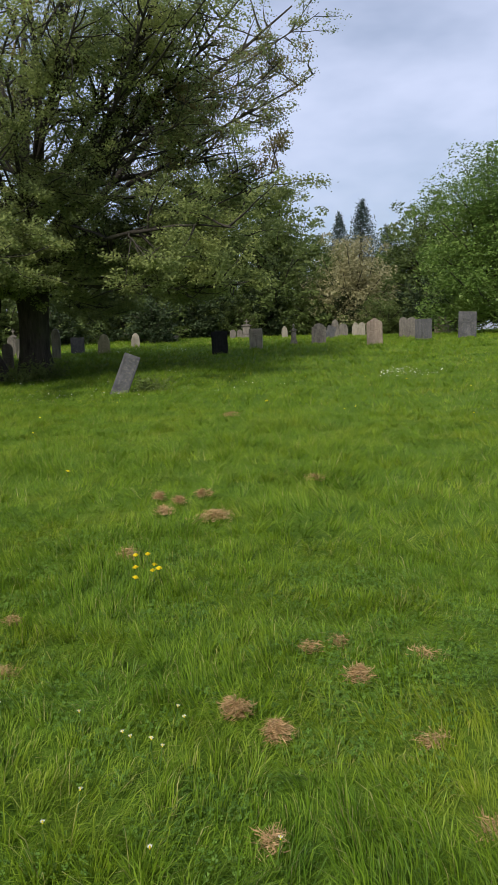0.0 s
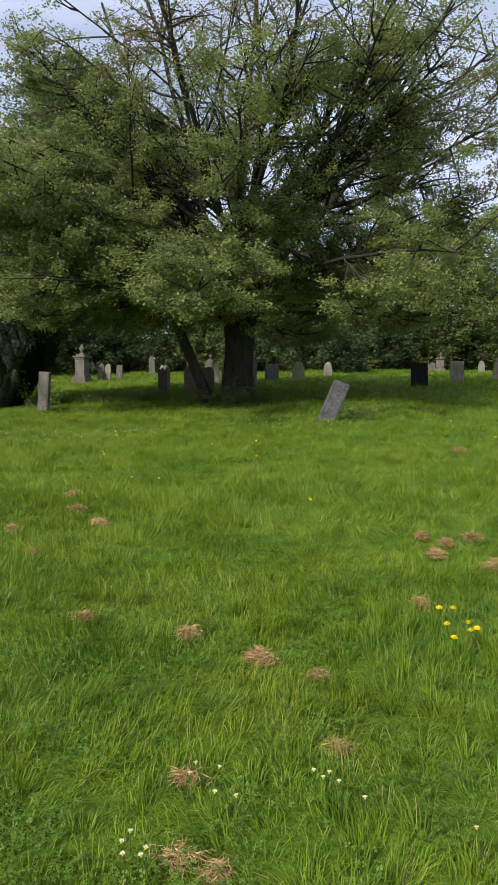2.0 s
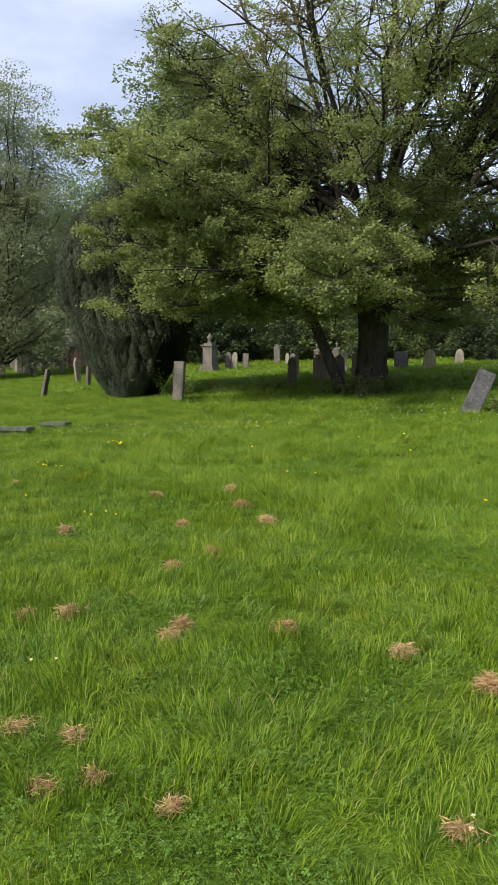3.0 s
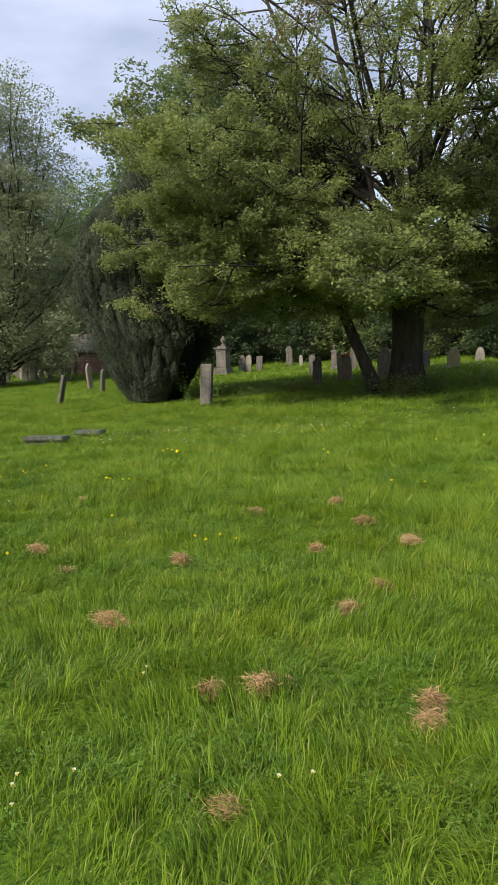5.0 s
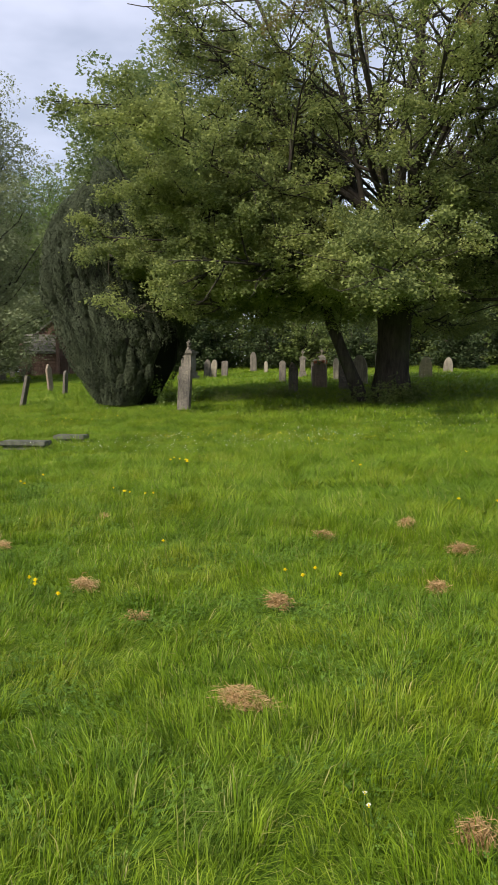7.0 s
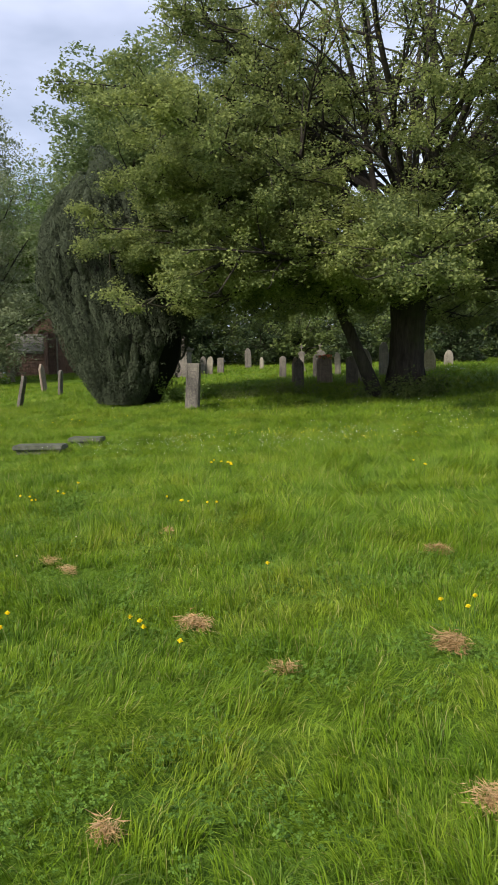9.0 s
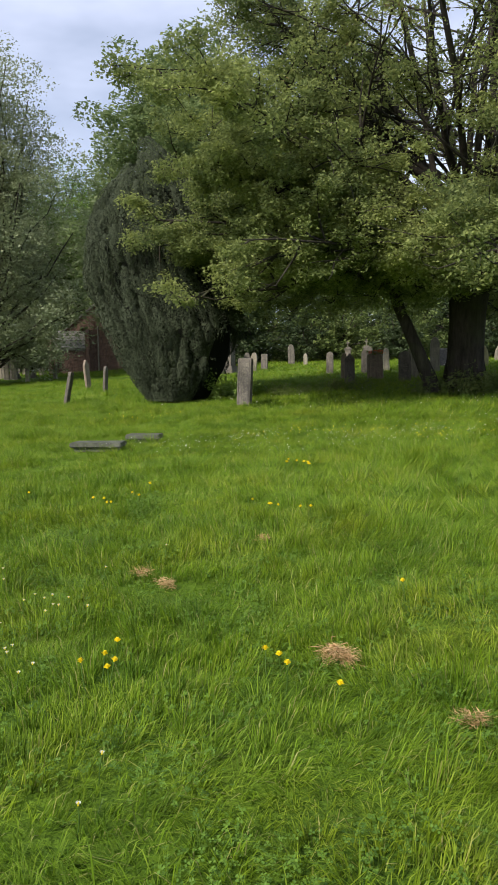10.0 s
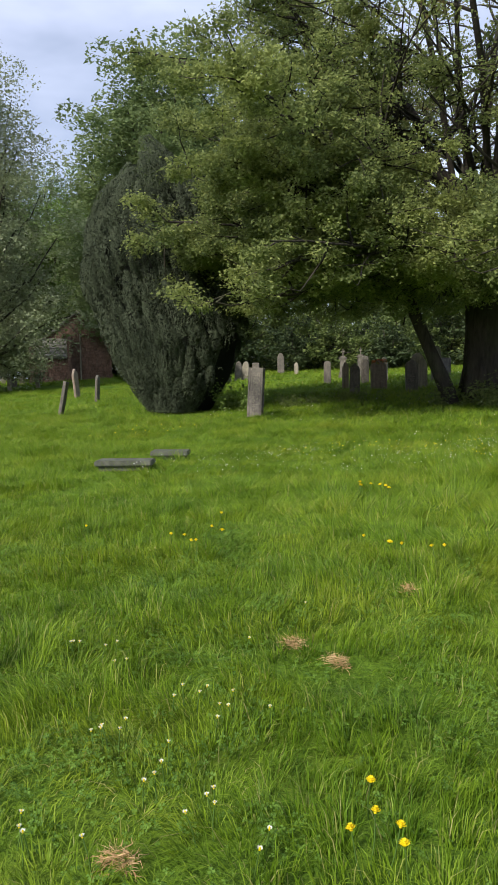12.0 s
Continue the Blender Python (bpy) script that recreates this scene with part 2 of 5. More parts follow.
def lie(x, y):
    """The height of the ground at a place of the plan."""
    x, y = np.asarray(x, float), np.asarray(y, float)
    u, v = np.clip(x, -62, 40) / 20, np.clip(y, -12, 86) / 20
    z = (-0.2041 - 0.3129 * u - 0.3867 * v - 0.4067 * u * u + 0.9080 * u * v + 1.0172 * v * v + 0.0180 * u**3 + 0.2427 * u * u * v - 0.4734 * u * v * v - 0.2611 * v**3 - 0.0485 * u * u * v * v + 0.0180 * v**4 + 0.0606 * u**4 + 0.0589 * u * v**3 + 0.0584 * u**3 * v
    )
    return z + 0.05 * (lattice(x, y, 1.7, 5) - 0.5) + 0.03 * (lattice(x, y, 0.6, 6) - 0.5)


def flat(x, y):
    return float(lie(x, y))


def spread(lo, a, b, hi, step):
    """Grid lines: close between a and b, wider and wider beyond."""
    out = list(np.arange(a, b, step))
    s, p = step, b
    while p < hi:
        out.append(p)
        s *= 1.35
        p += s
    s, p = step, a - step
    head = []
    while p > lo:
        head.append(p)
        s *= 1.35
        p -= s
    return np.array(head[::-1] + out)


gx, gy = spread(-2500, -32, 20, 2500, 0.3), spread(-2500, 1, 50, 2500, 0.3)
GX, GY = np.meshgrid(gx, gy)
gv = np.stack([GX.ravel(), GY.ravel(), lie(GX, GY).ravel()], -1)
idx = np.arange(len(gv)).reshape(GX.shape)
gf = np.stack([idx[:-1, :-1].ravel(), idx[:-1, 1:].ravel(), idx[1:, 1:].ravel(), idx[1:, :-1].ravel()], -1)
ground = tagged(new("ground", from_arrays("ground", gv, [gf], [M_SOIL], smooth=True)), "green churchyard turf, gently rolling", "ground", kind="structure")

# ---- trees ----


def grow(rs, start, heading, length, r0, r1, steps, rise=0.0, wander=0.12):
    """A wandering, tapering branch: points and radii."""
    p, d = np.array(start, float), np.array(heading, float)
    d /= np.linalg.norm(d)
    pts = [p.copy()]
    for _ in range(steps):
        d = d + rs.normal(0, wander, 3) + np.array([0, 0, rise])
        d /= np.linalg.norm(d)
        p = p + d * length / steps
        pts.append(p.copy())
    return np.array(pts), np.linspace(r0, r1, steps + 1)


class Wood:
    """Collects tapered tubes for one mesh."""

    def __init__(self):
        self.v, self.f, self.n = [], [], 0

    def tube(self, pts, radii, sides=5, rough=0.0, rs=None):
        t = np.gradient(pts, axis=0)
        t /= np.linalg.norm(t, axis=1, keepdims=True) + 1e-9
        ref = np.where(np.abs(t[:, 2:3]) > 0.9, [[1.0, 0, 0]], [[0, 0, 1.0]])
        a = np.cross(t, ref)
        a /= np.linalg.norm(a, axis=1, keepdims=True)
        b = np.cross(t, a)
        ang = np.arange(sides) / sides * math.tau
        r = radii[:, None] * np.ones(sides)
        if rough:
            r = r * (1 + rs.normal(0, rough, r.shape))
        ring = pts[:, None] + r[..., None] * (np.cos(ang)[None, :, None] * a[:, None] + np.sin(ang)[None, :, None] * b[:, None])
        m = len(pts)
        self.v.append(ring.reshape(-1, 3))
        i = np.arange(m - 1)[:, None] * sides + np.arange(sides)
        j = np.arange(m - 1)[:, None] * sides + (np.arange(sides) + 1) % sides
        self.f.append(self.n + np.stack([i, j, j + sides, i + sides], -1).reshape(-1, 4))
        self.n += m * sides

    def mesh(self, name, mat):
        return from_arrays(name, np.concatenate(self.v), [np.concatenate(self.f)], [mat], smooth=True)


def leaves(name, rs, at_points, size, mats, shares=None, droop=0.0, wide=0.62, plain=False):
    """One mesh of small folded leaves at the given points."""
    n = len(at_points)
    d = rs.normal(0, 1, (n, 3))
    d[:, 2] = d[:, 2] * 0.55 - droop
    d /= np.linalg.norm(d, axis=1, keepdims=True)
    up = rs.normal(0, 0.55, (n, 3)) + [0, 0, 1.0]
    s = np.cross(d, up)
    s /= np.linalg.norm(s, axis=1, keepdims=True) + 1e-9
    k = (size * rs.uniform(0.6, 1.35, n))[:, None]
    nrm = np.cross(s, d) * k * 0.14
    if plain:
        v = np.stack([at_points - s * k * wide * 0.45, at_points + d * k + nrm, at_points + s * k * wide * 0.45], 1).reshape(-1, 3)
        return from_arrays(name, v, [np.arange(n)[:, None] * 3 + [[0, 1, 2]]], mats)
    v = np.stack([at_points, at_points + d * k * 0.5 + s * k * wide / 2 + nrm, at_points + d * k, at_points + d * k * 0.5 - s * k * wide / 2 + nrm], 1).reshape(-1, 3)
    f = np.arange(n)[:, None] * 4 + [[0, 1, 2, 3]]
    idx = None
    if shares is not None:
        idx = shares.astype(np.int32)
    return from_arrays(name, v, [f], mats, idx)


def thing(name, at_xyz, label, category, group="", turn=0.0):
    e = new(name)
    e.matrix_basis = pose(*at_xyz, 0, 0, turn)
    return tagged(e, label, category, group)


# the great spreading tree, many stems from one short bole
TX, TY = -6.37, 30.0
TZ = flat(TX, TY)


def great_tree():
    rs = np.random.RandomState(7)
    root = thing("tree", (TX, TY, TZ), "old spreading broadleaf tree with many upright stems, fresh spring leaves", "tree")
    bole = Wood()
    h = np.array([-0.3, 0.0, 0.25, 0.7, 1.5, 2.4, 3.2, 4.2])
    cx = np.stack([0.02 * h, 0 * h, h], -1)
    bole.tube(cx, np.array([0.95, 0.78, 0.66, 0.57, 0.53, 0.56, 0.62, 0.42]), 16, 0.035, rs)
    for k in range(7):
        a = k / 7 * math.tau + 0.3
        c, s = math.cos(a), math.sin(a)
        bole.tube(np.array([[c * 0.95, s * 0.95, -0.3], [c * 0.58, s * 0.58, 0.15], [c * 0.42, s * 0.42, 1.0], [c * 0.36, s * 0.36, 2.6]]), np.array([0.12, 0.17, 0.16, 0.12]), 7, 0.05, rs)
    under(new("trunk", bole.mesh("trunk", M_BARK)), root)
    # a second, leaning stem beside the bole
    lean_stem = Wood()
    lp = np.array([[-0.85, -0.75, -0.2], [-1.0, -0.9, 0.4], [-1.4, -1.0, 1.4], [-1.9, -1.1, 2.6], [-2.3, -1.2, 3.9], [-3.0, -1.4, 5.2]])
    lean_stem.tube(lp, np.array([0.30, 0.235, 0.2, 0.18, 0.16, 0.12]), 9, 0.03, rs)
    under(new("leaning_stem", lean_stem.mesh("leaning_stem", M_BARK)), root)

    tips, twig_wood = [], Wood()

    def edge_of_crown(z):
        """How far the crown reaches towards the yew at a height."""
        return -10.2 + 0.45 * np.maximum(z - 5.0, 0.0)

    def trim(pts, rad):
        """End a limb where it would grow out of the crown's outline."""
        outside = np.nonzero(pts[:, 0] < edge_of_crown(pts[:, 2]))[0]
        n = max(3, outside[0]) if len(outside) else len(pts)
        return pts[:n], rad[:n]

    def sprays(pts, r, reach, count, flat_=0.35, dense=1.0):
        """Side branches with twigs along one limb."""
        for i in range(count):
            t = rs.uniform(0.28, 1.0) ** 0.8
            k = t * (len(pts) - 1)
            a = int(min(k, len(pts) - 2))
            p = pts[a] + (pts[a + 1] - pts[a]) * (k - a)
            along = pts[a + 1] - pts[a]
            along /= np.linalg.norm(along)
            d = along * 0.55 + rs.normal(0, 1, 3) * [0.8, 0.8, flat_]
            ln = reach * rs.uniform(0.5, 1.15) * (1.25 - 0.6 * t)
            if p[2] < 2.2 or p[0] + 0.6 * d[0] * ln < edge_of_crown(p[2]):
                continue
            bp, br = grow(rs, p, d, ln, r * 0.45 * (1.15 - 0.6 * t) + 0.012, 0.008, 5, 0.03, 0.16)
            bp[:, 2] = np.maximum(bp[:, 2], 2.3 + 0.1 * np.arange(6))
            twig_wood.tube(bp, br, 3)
            for j in range(4):
                q = bp[rs.randint(2, 6)]
                d2 = (bp[-1] - bp[0]) / ln * 0.6 + rs.normal(0, 1, 3) * [0.8, 0.8, 0.4]
                tp, tr = grow(rs, q, d2, ln * rs.uniform(0.22, 0.45), 0.011, 0.004, 2, 0.02, 0.2)
                if j % 2:
                    twig_wood.tube(tp, tr, 3)
                tips.append((tp, dense))

    # upright stems
    for k in range(11):
        a = k * 2.4 + rs.uniform(-0.2, 0.2)
        out = (0.10, 0.36, 0.66)[k % 3] * rs.uniform(0.8, 1.2)
        z0 = rs.uniform(2.6, 4.2)
        limb = Wood()
        pts, rad = grow(rs, (0.35 * math.cos(a), 0.35 * math.sin(a), z0), (out * math.cos(a), out * math.sin(a), 1.0), rs.uniform(11.5, 15.5), rs.uniform(0.11, 0.19), 0.03, 10, 0.025, 0.075)
        pts, rad = trim(pts, rad)
        limb.tube(pts, rad, 8, 0.03, rs)
        for _ in range(7):
            i = rs.randint(2, 9) % (len(pts) - 1)
            f, fr = grow(rs, pts[i], (pts[i + 1] - pts[i]) * 0.4 + np.array([math.cos(a), math.sin(a), 0.25]) * 0.5 + rs.normal(0, 0.75, 3) * [1, 1, 0.3], rs.uniform(3.5, 6.5), rad[i] * 0.55, 0.015, 7, 0.02, 0.1)
            limb.tube(f, fr, 6)
            sprays(f, fr[0], 1.7, 7, 0.6, 0.42)
        under(new("limb", limb.mesh("limb", M_BARK)), root)
        sprays(pts, rad[0], 2.2, 9, 0.6, 0.3)
    # wide-spreading lower limbs: bearing, length, first height, how they rise
    for k in range(30):
        tier = k % 3
        a = k / 30 * math.tau * 1.0 + tier * 0.4 + rs.uniform(-0.12, 0.12)
        z0 = (2.9, 3.7, 5.6)[tier] + rs.uniform(-0.3, 0.6)
        ln = (9.6, 10.0, 8.8)[tier] * rs.uniform(0.84, 1.06)
        if math.cos(a) < -0.3 and tier < 2:
            ln *= 1.14
        up = (0.34, 0.42, 0.72)[tier]
        limb = Wood()
        pts, rad = grow(rs, (0.3 * math.cos(a), 0.3 * math.sin(a), z0), (math.cos(a), math.sin(a), up), ln, (0.075, 0.11, 0.14)[tier] * rs.uniform(0.85, 1.15), 0.016, 9, (-0.03, -0.028, -0.012)[tier], 0.085)
        pts[:, 2] = np.maximum(pts[:, 2], 2.7 + 0.4 * np.sin(pts[:, 0] + pts[:, 1]))
        pts, rad = trim(pts, rad)
        limb.tube(pts, rad, 7, 0.03, rs)
        under(new("limb", limb.mesh("limb", M_BARK)), root)
        sprays(pts, rad[0], 2.5, 15, 0.6, (1.7, 1.7, 1.0)[tier])
        for _ in range(3):
            i = rs.randint(2, 6) % (len(pts) - 1)
            f, fr = grow(rs, pts[i], (pts[i + 1] - pts[i]) + rs.normal(0, 0.5, 3) * [1, 1, 0.35], ln * 0.42, rad[i] * 0.6, 0.012, 6, 0.0, 0.1)
            twig_wood.tube(f, fr, 5)
            sprays(f, fr[0], 1.8, 7, 0.6, 1.45)
    # long boughs that carry the crown out to either side
    for k in range(12):
        a = radians((-62, -40, -20, 0, 18, 38, 60, 140, 165, 190, 215, 240)[k]) + rs.uniform(-0.08, 0.08)
        limb = Wood()
        pts, rad = grow(rs, (0.5 * math.cos(a), 0.5 * math.sin(a), rs.uniform(4.0, 6.5)), (math.cos(a), math.sin(a), rs.uniform(0.55, 1.25)), rs.uniform(10.5, 13.0) * (1.0 if k < 7 else 0.74), 0.13, 0.02, 10, 0.0, 0.07)
        pts, rad = trim(pts, rad)
        limb.tube(pts, rad, 7, 0.03, rs)
        under(new("limb", limb.mesh("limb", M_BARK)), root)
        sprays(pts, rad[0], 2.2, 16, 0.6, 0.75)
        for _ in range(4):
            i = rs.randint(4, 9) % (len(pts) - 1)
            f, fr = grow(rs, pts[i], (pts[i + 1] - pts[i]) + rs.normal(0, 0.7, 3) * [1, 1, 0.5], rs.uniform(2.5, 4.5), rad[i] * 0.6, 0.012, 6, 0.0, 0.1)
            twig_wood.tube(f, fr, 5)
            sprays(f, fr[0], 1.6, 8, 0.6, 0.75)
    # leafy boughs that hang before the bole
    for k in range(16):
        a = radians(-170 + 10.5 * k) + rs.uniform(-0.1, 0.1)
        limb = Wood()
        pts, rad = grow(rs, (0.4 * math.cos(a), 0.4 * math.sin(a), rs.uniform(2.9, 6.0)), (math.cos(a), math.sin(a), rs.uniform(0.3, 0.6)), rs.uniform(3.2, 7.0), 0.07, 0.012, 7, -0.09, 0.09)
        pts[:, 2] = np.maximum(pts[:, 2], 2.6 + 0.3 * np.sin(2 * pts[:, 0]))
        limb.tube(pts, rad, 6, 0.03, rs)
        under(new("limb", limb.mesh("limb", M_BARK)), root)
        sprays(pts, rad[0] * 1.2, 2.2, 16, 0.6, 1.45)
    # low boughs that sweep out over the grass towards the yew
    for k in range(15):
        a = radians(148 + 7.0 * k) + rs.uniform(-0.08, 0.08)
        limb = Wood()
        pts, rad = grow(rs, (0.4 * math.cos(a), 0.4 * math.sin(a), rs.uniform(3.0, 4.6)), (math.cos(a), math.sin(a), rs.uniform(0.22, 0.45)), rs.uniform(8.0, 10.5), 0.09, 0.014, 9, -0.045, 0.08)
        pts[:, 2] = np.maximum(pts[:, 2], 2.6 + 0.3 * np.sin(2 * pts[:, 0]))
        pts, rad = trim(pts, rad)
        limb.tube(pts, rad, 6, 0.03, rs)
        under(new("limb", limb.mesh("limb", M_BARK)), root)
        sprays(pts, rad[0], 2.1, 22, 0.5, 1.3)
    under(new("twig", twig_wood.mesh("twig", M_BARK)), root)["kind"] = "stuff"
    spots = []
    for tp, dense in tips:
        high = np.clip((tp[0][2] - 5.5) / 4.0, 0, 1)
        middle = math.exp(-((tp[0][0] - 0.6) / 3.2) ** 2)
        hollow = np.hypot(tp[0][0], tp[0][1]) < 5.0 and tp[0][2] > 6.3 and tp[0][0] > -2.5
        if hollow and rs.rand() < 0.58:
            continue
        leafy = 1.3 + 0.75 * (tp[0][0] < -2.5) * (4.0 < tp[0][2] < 8.5) + 0.35 * (tp[0][2] >= 8.5) * (tp[0][0] < -2.0) - 0.3 * (tp[0][2] > 8.5) * (tp[0][0] > 2.5)
        m = int(rs.uniform(34, 64) * dense * leafy * (1 - 0.42 * high * middle))
        k = rs.uniform(0.45, 1.0, m) * (len(tp) - 1)
        a = np.minimum(k.astype(int), len(tp) - 2)
        p = tp[a] + (tp[a + 1] - tp[a]) * (k - a)[:, None]
        spots.append(p + rs.normal(0, 1, (m, 3)) * [0.145, 0.145, 0.085])
    spots = np.concatenate(spots)
    spots = spots[spots[:, 2] > 1.7 + 1.5 * lattice(spots[:, 0], spots[:, 1], 2.2, 88)]
    bronze = (lattice(spots[:, 0] + 3 * spots[:, 1], spots[:, 2], 1.8, 77) > 0.78) & (spots[:, 2] > 6.5) & (spots[:, 0] > -3)
    me = leaves("crown", rs, spots, 0.094, [M_LEAF, M_BUD], bronze, 0.15)
    under(new("crown", me), root)


def cloud_tree(name, label, size, seed, mat, leaf, count, trunk=0.3, low=0.25, lumps=26, droop=0.1, bark=None, layer=0.8, puff=0.085):
    """A further broadleaf tree: trunk, limbs and a crown of leaf sprays about its boughs, at the origin."""
    rs = np.random.RandomState(seed)
    w, h = size
    root = thing(name, (0, 0, 0), label, "tree")
    wood = Wood()
    pts, rad = grow(rs, (0, 0, -0.4), (0, 0, 1), h * 0.72, trunk, trunk * 0.3, 8, 0.05, 0.05)
    wood.tube(pts, rad, 9, 0.04, rs)
    boughs = []
    for k in range(lumps):
        a = k * 2.399 + rs.uniform(-0.3, 0.3)
        f = (k + 0.5) / lumps
        z = h * (low + (0.97 - low) * f)
        r = w * (math.sin(math.pi * min(1, 0.28 + 0.68 * f)) ** 0.75) * rs.uniform(0.62, 1.0)
        end = np.array([math.cos(a) * r, math.sin(a) * r, z])
        begin = pts[min(int(f * 6) + 1, 8)] * [1, 1, 0.72]
        b = begin + (end - begin) * np.linspace(0, 1, 6)[:, None] + rs.normal(0, 0.12 * w / 4, (6, 3)) * [[0], [1], [1], [1], [1], [0.5]]
        wood.tube(b, np.linspace(trunk * 0.35, 0.025, 6), 5)
        boughs.append(b)
    under(new("trunk", wood.mesh("trunk", bark or M_BARK_FAR)), root)
    spots, each = [], count // lumps
    for b in boughs:
        g = 16
        centre = b[rs.randint(2, 6, g)] + rs.normal(0, 1, (g, 3)) * [w * 0.15, w * 0.15, h * 0.045]
        m = each // g
        for c in centre:
            d = rs.normal(0, 1, (m, 3)) + [0, 0, 0.3]
            d /= np.linalg.norm(d, axis=1, keepdims=True)
            reach = w * puff * rs.uniform(0.75, 1.45)
            spots.append(c + d * (reach * (0.45 + 0.55 * np.sqrt(rs.rand(m)) + 0.18 * np.abs(rs.normal(0, 1, m))))[:, None] * [1, 1, layer])
    me = leaves("crown", rs, np.concatenate(spots), leaf, [mat], None, droop, 0.75, True)
    under(new("crown", me), root)
    return root


def put(ob, x, y, turn=0.0, scale=1.0, first=False, tall=1.0, label=""):
    m = pose(x, y, flat(x, y), 0, 0, turn) @ Matrix.Diagonal((scale, scale, scale * tall, 1))
    if first:
        ob.matrix_basis = m
        made = ob
    else:
        s = ob.scale.copy()
        ob.scale = (1, 1, 1)
        made = copy_thing(ob, m)
        ob.scale = s
    if label:
        made["label"] = label
    return made


def yew():
    """A dense columnar yew of upright plumes; one side shows its shade-coloured core."""
    x0, y0 = -16.1, 28.85
    rs = np.random.RandomState(21)
    root = thing("yew_tree", (x0, y0, flat(x0, y0)), "dark green columnar yew with upright fluted plumes and one flank coloured black as shade", "tree")
    H = 8.4

    def girth(f):
        return np.interp(f, [0.0, 0.06, 0.15, 0.28, 0.45, 0.62, 0.78, 0.9, 0.97, 1.03], [1.1, 1.5, 2.1, 2.5, 2.6, 2.45, 2.1, 1.5, 0.95, 0.3])

    def sway(f):
        return np.interp(f, [0.0, 0.12, 0.28, 0.5, 1.0], [0.45, 0.55, 0.5, -0.2, -0.95])
    # solid filler core; its near-black colour paints the shade between and behind the plumes
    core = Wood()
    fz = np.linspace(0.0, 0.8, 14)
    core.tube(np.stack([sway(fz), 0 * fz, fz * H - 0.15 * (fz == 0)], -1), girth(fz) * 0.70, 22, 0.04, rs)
    under(new("inner_mass", core.mesh("inner_mass", M_YEW_SHADE)), root)
    stem = Wood()
    stem.tube(np.array([[0.4, 0, -0.4], [0.45, 0, 0.6], [0.5, 0, 2.0]]), np.array([0.5, 0.42, 0.3]), 10, 0.05, rs)
    under(new("trunk", stem.mesh("trunk", M_BARK)), root)
    spots, facing = [], []
    for k in range(400):
        a = k * 2.39996
        f0 = -0.14 + 0.97 * ((k * 0.7548777) % 1.0)
        ln, thick, m = rs.uniform(0.14, 0.28), rs.uniform(0.17, 0.29), 800
        t = rs.rand(m)
        f = np.clip(f0 + ln * t, 0.002, 1.02)
        aa = a + rs.normal(0, 0.05) * (t - 0.5)
        swell = thick * np.sin(math.pi * np.clip(0.06 + 0.9 * t, 0, 1)) ** 0.6 * (0.8 + 0.2 * np.sqrt(rs.rand(m)))
        phi = rs.uniform(-1.75, 1.75, m)
        r = girth(f) * (0.79 + 0.05 * (k % 4)) + swell * np.cos(phi)
        across = swell * np.sin(phi)
        px = sway(f) + r * np.cos(aa) - across * np.sin(aa)
        py = r * np.sin(aa) + across * np.cos(aa)
        # no needles on this flank, so the painted shade of the core shows
        away = np.cos(aa - radians(12))
        bare = f < 0.04 + 0.36 * np.clip((away - 0.45) / 0.5, 0, 1) + 0.05 * np.sin(aa * 9) + rs.normal(0, 0.03, m)
        keep = ~(bare & (away > 0.45))
        top = rs.uniform(-0.05, 0.05)
        spots.append(np.stack([px, py, f * H * (0.95 + 0.07 * np.cos(aa - 0.3) * f + top * f * f)], -1)[keep])
        facing.append(np.stack([np.cos(aa + phi), np.sin(aa + phi), 1.3 * (t - 0.45)], -1)[keep])
    pts, nrm = np.concatenate(spots), np.concatenate(facing)
    n = len(pts)
    nrm = nrm + rs.normal(0, 0.35, (n, 3))
    d = rs.normal(0, 0.6, (n, 3)) + [0, 0, 0.8]
    s = np.cross(d, nrm)
    s /= np.linalg.norm(s, axis=1, keepdims=True)
    d = np.cross(nrm, s)
    d /= np.linalg.norm(d, axis=1, keepdims=True)
    k = rs.uniform(0.04, 0.085, n)[:, None]
    v = np.stack([pts - s * k * 0.26, pts + d * k, pts + s * k * 0.26], 1).reshape(-1, 3)
    under(new("foliage", from_arrays("foliage", v, [np.arange(n)[:, None] * 3 + [[0, 1, 2]]], [M_YEW])), root)


def conifer(name, label, h, w, seed):
    rs = np.random.RandomState(seed)
    root = thing(name, (0, 0, 0), label, "tree")
    wood = Wood()
    pts, rad = grow(rs, (0, 0, -0.4), (0, 0, 1), h, 0.3, 0.03, 8, 0.1, 0.02)
    wood.tube(pts, rad, 7)
    spots = []
    for k in range(230):
        f = 1.0 - 0.92 * ((k + 0.5) / 230) ** 0.75
        a = k * 2.4
        r = w * (1.015 - f) ** 0.95 * rs.uniform(0.75, 1.1)
        b = np.array([[0, 0, f * h], [math.cos(a) * r * 0.5, math.sin(a) * r * 0.5, f * h + 0.1], [math.cos(a) * r, math.sin(a) * r, f * h - 0.25 * r]])
        wood.tube(b, np.array([0.05, 0.03, 0.01]), 3)
        t = rs.uniform(0.3, 1.05, 70)[:, None]
        spots.append(b[0] + (b[2] - b[0]) * t + rs.normal(0, 1, (70, 3)) * [0.06 + 0.10 * r, 0.06 + 0.10 * r, 0.25])
    under(new("trunk", wood.mesh("trunk", M_BARK_FAR)), root)
    under(new("crown", leaves("crown", rs, np.concatenate(spots), 0.32, [M_CONIFER], None, 0.3, 0.4, True)), root)
    return root


great_tree()
yew()

